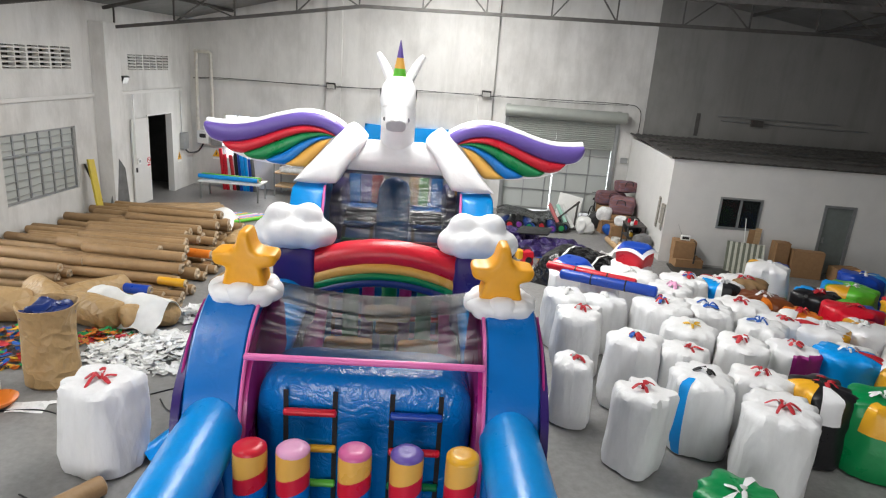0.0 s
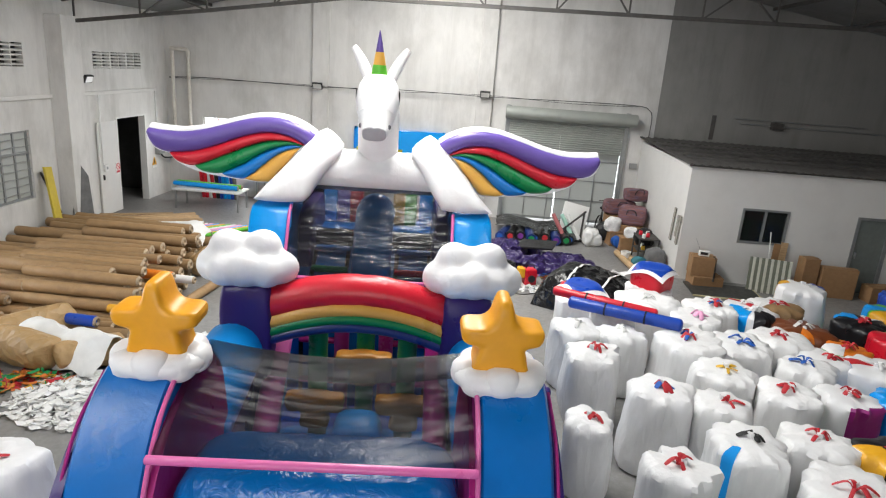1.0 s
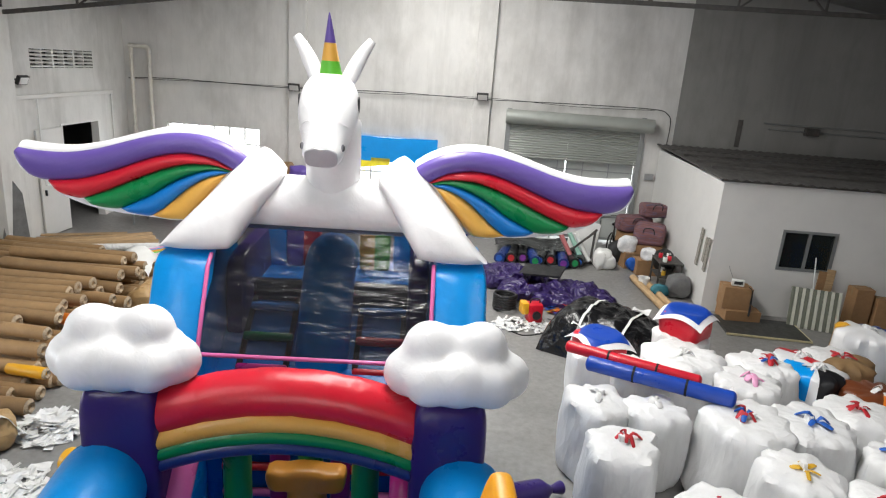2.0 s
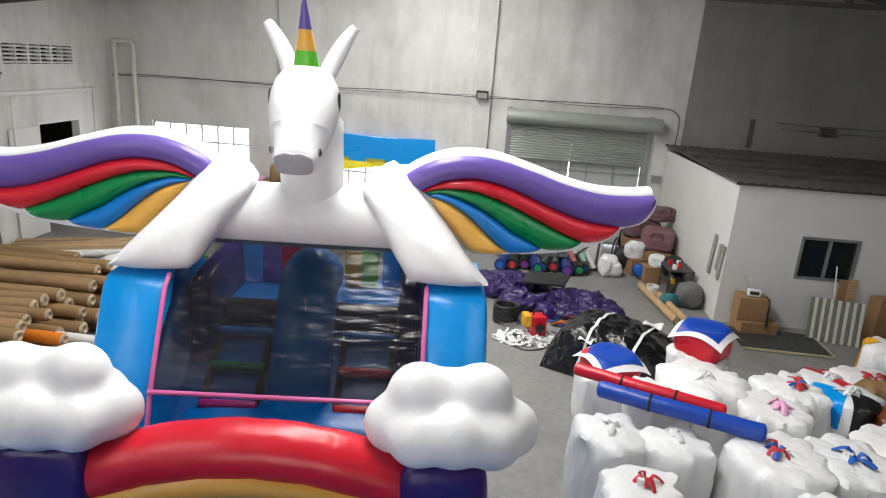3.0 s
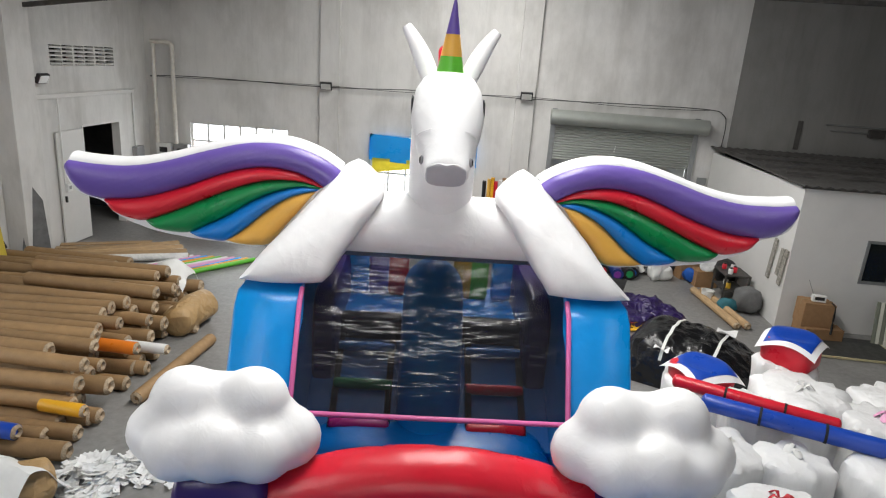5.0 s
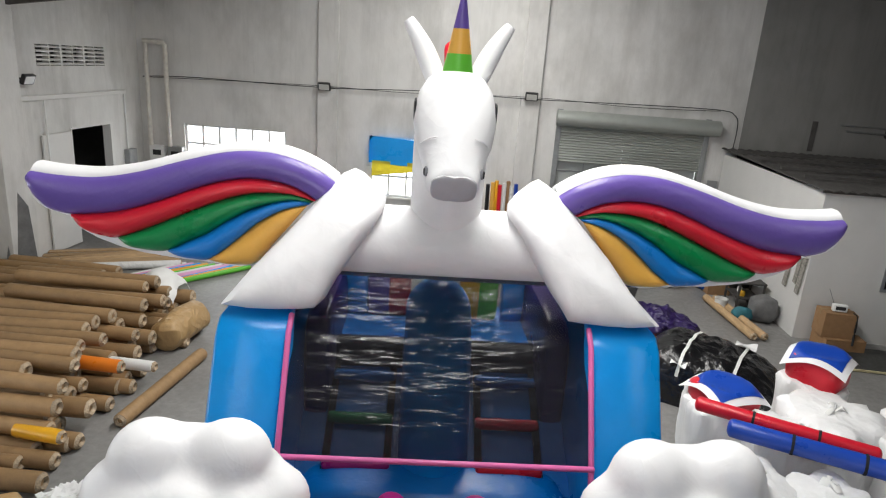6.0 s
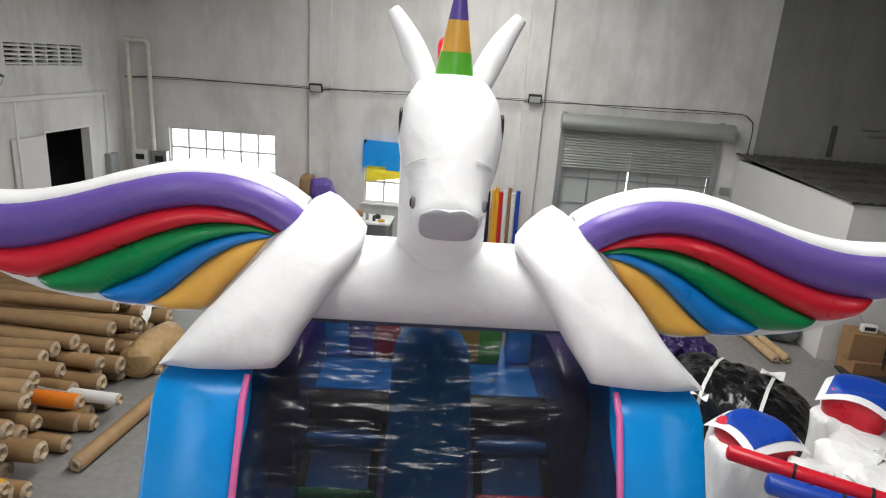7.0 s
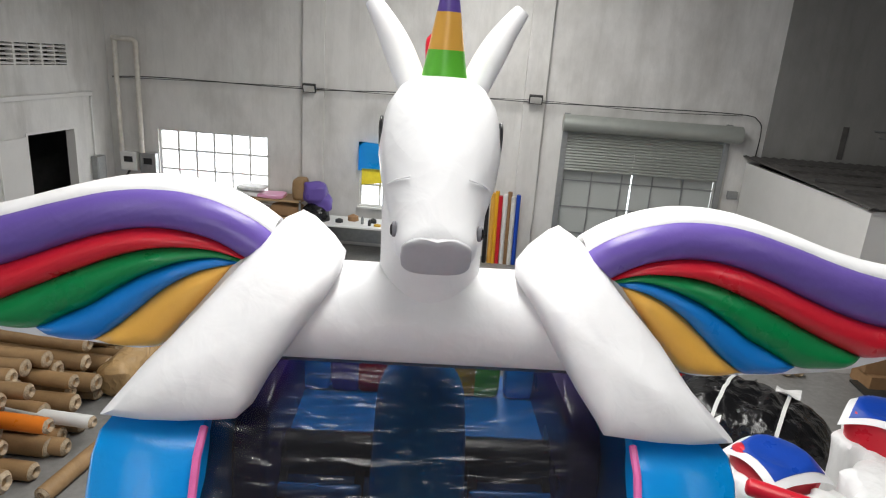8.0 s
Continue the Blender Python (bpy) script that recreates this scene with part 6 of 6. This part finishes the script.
part("case", box(0, 0.16, 0, 0.38, 0, 0.6, 0.012), GREY_STEEL, b, smooth=False)
part("door", box(0.16, 0.172, 0.02, 0.36, 0.02, 0.58), GREY_STEEL, b, smooth=False)
c = part("wall_cable", tube(smooth_path([(LEFT + 0.1, 22.3, 1.45), (LEFT + 0.15, 22.5, 1.3), (-10.4, 22.95, 1.3), (-10.2, 23.0, 1.6)]), 0.03, 8), BLACK_PLASTIC, None, "thick black cable between fuse box and meters")
tagged(c, "", "cable", "wall cables")
sw = thing("switch_box", pose(LEFT, 19.0, 1.35), "white light switch box on the wall", "switch")
part("plate", box(0.08, 0.15, -0.09, 0.09, 0, 0.2, 0.01), PLASTIC_WHITE, sw, smooth=False)
part("rocker", box(0.15, 0.16, -0.04, 0.04, 0.06, 0.14, 0.003), GREY_STEEL, sw, smooth=False)
for y, z0 in ((18.0, 1.2), (18.9, 1.55), (22.25, 2.05)):
    p = part("conduit", tube([(LEFT + 0.03 if y != 18.9 else LEFT + 0.1, y, z0), (LEFT + 0.03 if y != 18.9 else LEFT + 0.1, y, 3.54)], 0.022, 8), PLASTIC_WHITE, None, "white plastic conduit down the wall")
    tagged(p, "", "conduit", "conduits", "structure")
sign = thing("no_smoking_sign", pose(LEFT + 0.085, 19.66, 1.35), "small white sign with a red ring and bar", "sign")
part("plate", box(0, 0.006, -0.12, 0.12, -0.18, 0.18), PLASTIC_WHITE, sign, smooth=False)
part("ring", tube([(0.01, 0.09 * math.cos(a), 0.05 + 0.09 * math.sin(a)) for a in np.linspace(0, 6.283, 25)], 0.012, 6, "flat"), RED, sign)
part("bar", bar((0.01, -0.06, 0.11), (0.01, 0.06, -0.01), 0.012, 0.02), RED, sign, smooth=False)
part("text_bar", box(0.006, 0.009, -0.09, 0.09, -0.14, -0.08), RED, sign, smooth=False)
for m, txt in ((pose(LEFT + 0.01, 22.0, 1.1, 0, 0, 90), "side"), (pose(-9.75, BACK - 0.01, 1.12), "rear")):
    tri = thing("warning_sign", m, "yellow triangular electrical warning sign on the wall", "sign", "warning signs")
    part("plate", ([(-0.16, -0.006, 0), (0.16, -0.006, 0), (0, -0.006, 0.28), (-0.16, 0, 0), (0.16, 0, 0), (0, 0, 0.28)], [(0, 1, 2), (5, 4, 3), (0, 3, 4, 1), (1, 4, 5, 2), (2, 5, 3, 0)]), YELLOW, tri, smooth=False)
    part("bolt", bar((0.02, -0.009, 0.19), (-0.02, -0.009, 0.06), 0.006, 0.03), BLACK_PLASTIC, tri, smooth=False)
    part("text_bar", box(-0.15, 0.15, -0.006, 0, -0.1, -0.04), PLASTIC_WHITE, tri, smooth=False)
for x0, x1, z in ((8.75, 13.0, 4.05), (8.9, 9.95, 3.9), (10.3, 14.0, 3.88)):
    p = part("conduit", tube([(x0, BACK - 0.06, z), (x1, BACK - 0.06, z - 0.02)], 0.018, 8), GREY_STEEL, None, "thin dark conduit along the upper wall")
    tagged(p, "", "conduit", "conduits", "structure")
b = thing("junction_box", pose(10.13, BACK - 0.03, 3.8), "dusty grey junction box on the wall", "junction box")
part("case", box(-0.2, 0.2, -0.14, 0, -0.02, 0.2, 0.01), STEEL, b, smooth=False)
p = part("patch", box(8.0, 8.14, BACK - 0.05, BACK - 0.031, 3.3, 4.1, 0.006), ROOFING, None, "rough dark strip left on the plaster", smooth=False)
tagged(p, "", "patch", "", "structure")
b = thing("switch_box", pose(5.66, BACK, 2.1), "small grey switch box beside the gate", "switch")
part("case", box(-0.13, 0.13, -0.08, 0, 0, 0.2, 0.01), GREY_STEEL, b, smooth=False)

# banner over the rear window
ban = part("banner", sheet(24, 6, lambda s, t: (-4.0 + 3.15 * s, BACK - 0.16 + 0.02 * math.sin(17 * s) * (1 - t), 2.1 + 0.74 * t - 0.05 * math.sin(math.pi * s)), 0.008), SKY_BLUE, None, "plain bright blue banner hung over the window")
tagged(ban, "", "banner")
for x in (-3.96, -2.43, -0.9):
    part("hook", tube([(x, BACK + 0.02, 2.84), (x, BACK - 0.165, 2.83), (x, BACK - 0.168, 2.80)], 0.006, 6), WEBBING, ban)
rag = part("yellow_cloth", sheet(14, 6, lambda s, t: (-3.9 + 1.6 * s, BACK - 0.162 + 0.004 * math.sin(17 * s), 1.72 + 0.25 * s * (1 - t) + 0.43 * t), 0.006), material("lemon_cloth", (0.75, 0.65, 0.08), 0.7, grain=0.1, bump=0.4, bump_scale=10), ban, "yellow cloth hanging below the blue banner")


# bench, shelf and leaning rolls along the rear wall
bench = thing("workbench", pose(-3.9, 22.35, 0), "white topped workbench with tools, at the rear wall", "workbench")
part("tabletop", box(-0.85, 0.85, -0.5, 0.5, 0.8, 0.85, 0.008), PLASTIC_WHITE, bench, smooth=False)
for x in (-0.8, 0.76):
    for y in (-0.46, 0.42):
        part("leg", box(x, x + 0.05, y, y + 0.05, 0, 0.8), GREY_STEEL, bench, smooth=False)
part("back_panel", box(-0.8, 0.8, 0.4, 0.42, 0.2, 0.78), GREY_STEEL, bench, smooth=False)
for k, (x, y, r, h, m, txt) in enumerate(((-4.3, 22.2, 0.1, 0.1, BLACK_PLASTIC, "small black tool on the workbench"), (-4.0, 22.5, 0.14, 0.16, CARD, "small brown carton on the workbench"), (-3.7, 22.2, 0.04, 0.2, GREY_STEEL, "small grey bottle on the workbench"), (-3.45, 22.4, 0.08, 0.12, BLACK_PLASTIC, "small black tool on the workbench"), (-3.3, 22.1, 0.09, 0.06, C_YEL, "small yellow tape on the workbench"), (-3.5, 22.1, 0.04, 0.16, STEEL, "small dark bottle on the workbench"))):
    t = part("bench_item", moved(lathe([(r, 0), (r * 1.03, h * 0.1), (r, h * 0.7), (r * 0.5, h * 0.9), (r * 0.3, h)], 14), Matrix.Translation((x, y, 0.85))), m, None, txt)
    tagged(t, "", "tool", "bench tools")
shelf = thing("shelving", pose(-6.2, 22.4, 0), "steel shelving loaded with folded fabric and bags", "shelf")
for z in (0.35, 0.85, 1.3):
    part("shelf_board", box(-0.95, 0.95, -0.4, 0.45, z, z + 0.04), WOOD, shelf, smooth=False)
for x in (-0.95, 0.9):
    for y in (-0.4, 0.4):
        part("upright", box(x, x + 0.05, y, y + 0.05, 0, 1.36), GREY_STEEL, shelf, smooth=False)
for k, (x, z, w, h, m, txt) in enumerate(((-6.75, 1.34, 0.4, 0.14, PAPER, "folded pale cloth on the shelving"), (-6.6, 1.5, 0.36, 0.1, C_WHT, "folded pale cloth on the shelving"), (-6.1, 1.34, 0.35, 0.1, PALE_PINK, "folded pink cloth on the shelving"), (-5.35, 1.34, 0.16, 0.55, KRAFT, "brown paper parcel on the shelving"), (-6.5, 0.89, 0.5, 0.2, C_WHT, "folded pale cloth on the shelving"), (-5.7, 0.89, 0.4, 0.3, CARD, "brown carton on the shelving"))):
    t = part("folded_cloth", crumple(pillow(x, 22.35, z + h / 2, w, 0.3, h / 2, 0.4, 22, 10), 0.02, 5, k), m, None, txt)
    tagged(t, "", "cloth", "shelf goods")
for k, (x, z, r, m, txt) in enumerate(((-4.95, 1.55, 0.3, PURPLE, "purple fabric bundle stacked on black bags"), (-4.75, 1.3, 0.22, PURPLE, "purple fabric bundle stacked on black bags"), (-4.95, 0.65, 0.38, BLACK_FILM, "stuffed black bag beside the shelving"))):
    t = part("fabric_wad", crumple(pillow(x, 22.3, z, r, r * 0.8, r if z > 1 else 0.64, 0.7, 26, 14), 0.06, 5, k), m, None, txt)
    tagged(t, "", "bundle", "fabric bundles")
LEAN = [(-0.25, BLACK_PVC), (-0.12, SAND), (-0.02, YELLOW), (0.08, RED), (0.2, PLASTIC_WHITE), (0.3, CARD), (0.4, PAPER), (0.52, ROYAL)]
for k, (x, m) in enumerate(LEAN):
    roll(x - 0.28, 22.55 + 0.03 * (k % 2), 0.0, 1.85 + 0.05 * (k % 3), 0.055, 80, 83 + k % 3, m, "slim coloured roll leaning against the wall", 7, "leaning rolls")
for k, (m, h) in enumerate(((RED, 1.6), (RED, 1.4), (PLASTIC_WHITE, 1.3), (C_RED, 1.4), (BLACK_PVC, 1.5), (ROYAL, 1.5), (SKY_BLUE, 1.5), (SKY_BLUE, 1.4), (ROYAL, 1.3), (GREY_FELT, 1.3))):
    roll(-9.2 + 0.13 * k, 22.5, 0.0, h, 0.065, 85 + 4 * (k % 3), 80 - k % 4, m, "coloured fabric roll leaning below the window", 8, "leaning rolls")
for x, y, z, yaw, m, txt in ((-7.3, 21.1, 0.75, -3, LIGHT_GREEN, "long light green tube on the low table"), (-7.35, 20.9, 0.74, -4, SKY_BLUE, "long light blue tube on the low table")):
    roll(x, y, z, 2.2, 0.075, yaw, 0, m, txt, 9, "long tubes")
low = thing("low_table", pose(-8.3, 21.0, 0), "low white cutting table under long tubes", "table")
part("tabletop", box(-1.1, 1.1, -0.4, 0.5, 0.6, 0.65, 0.008), PLASTIC_WHITE, low, smooth=False)
for x in (-1.05, 1.0):
    for y in (-0.36, 0.42):
        part("leg", box(x, x + 0.05, y, y + 0.05, 0, 0.6), GREY_STEEL, low, smooth=False)
rnd = random.Random(11)
for k in range(10):
    m = (LIGHT_GREEN, YELLOW, SKY_BLUE, PALE_PINK, PLASTIC_WHITE)[k % 5]
    roll(-6.0 - 0.16 * k, 18.9 - 0.02 * k, 0.06, 1.7, 0.055, 52 + rnd.uniform(-5, 5), 0, m, "pastel coloured tube lying on the floor", 10, "pastel tubes")
for k in range(7):
    roll(-7.5 - 0.12 * k, 18.6 + 0.15 * k, 0.1 + 0.05 * (k % 2), 2.3, 0.09, 22 + 3 * k, 0, WOOD if k % 2 else PAPER, "pale wrapped roll lying near the doorway", 11, "pale rolls")
for k in range(4):
    p = part("plank", moved(box(-1.0, 1.0, -0.09, 0.09, 0, 0.03, 0.004), pose(-9.7, 18.35 + 0.2 * k, 0.02 + 0.035 * k, 0, 0, 24)), WOOD, None, "pale timber plank stacked near the doorway", smooth=False)
    tagged(p, "", "plank", "timber planks")
yb = part("yellow_board", moved(box(-0.03, 0.03, -0.13, 0.13, 0, 1.95, 0.006), pose(LEFT + 0.62, 16.05, 0, -7, -12, 0)), material("mustard_foam", (0.55, 0.42, 0.04), 0.6, grain=0.12, bump=0.2), None, "mustard yellow foam strip leaning on the wall", smooth=False)
tagged(yb, "", "board")
gb = part("grey_board", moved(([(-0.02, -0.32, 0), (-0.02, 0.3, 0), (-0.02, 0.26, 1.5), (-0.02, 0.1, 1.8), (-0.02, -0.05, 1.8), (0.03, -0.32, 0), (0.03, 0.3, 0), (0.03, 0.26, 1.5), (0.03, 0.1, 1.8), (0.03, -0.05, 1.8)],
    [(4, 3, 2, 1, 0), (5, 6, 7, 8, 9), (0, 1, 6, 5), (1, 2, 7, 6), (2, 3, 8, 7), (3, 4, 9, 8), (4, 0, 5, 9)]), pose(LEFT + 0.5, 17.15, 0, 0, -5, -35)), GREY_FELT, None, "dark grey felt sheet leaning on the column", smooth=False)
tagged(gb, "", "sheet")
bp = part("black_pole", tube([(LEFT + 0.4, 16.4, 0.7), (LEFT + 0.1, 16.2, 1.75)], 0.03, 8), BLACK_PLASTIC, None, "black pole leaning beside the yellow strip")
tagged(bp, "", "pole")
tank = thing("paint_can", pose(-6.5, 7.2, 0), "white metal paint can on the floor", "can")
part("body", lathe([(0.13, 0), (0.13, 0.3), (0.125, 0.31), (0.1, 0.3)], 18), PLASTIC_WHITE, tank)
ob = part("orange_bowl", moved(lathe([(0.1, 0), (0.24, 0.1), (0.26, 0.14), (0.24, 0.14), (0.1, 0.03)], 20), Matrix.Translation((-6.15, 6.9, 0))), ORANGE, None, "shallow orange plastic bowl on the floor")
tagged(ob, "", "bowl")
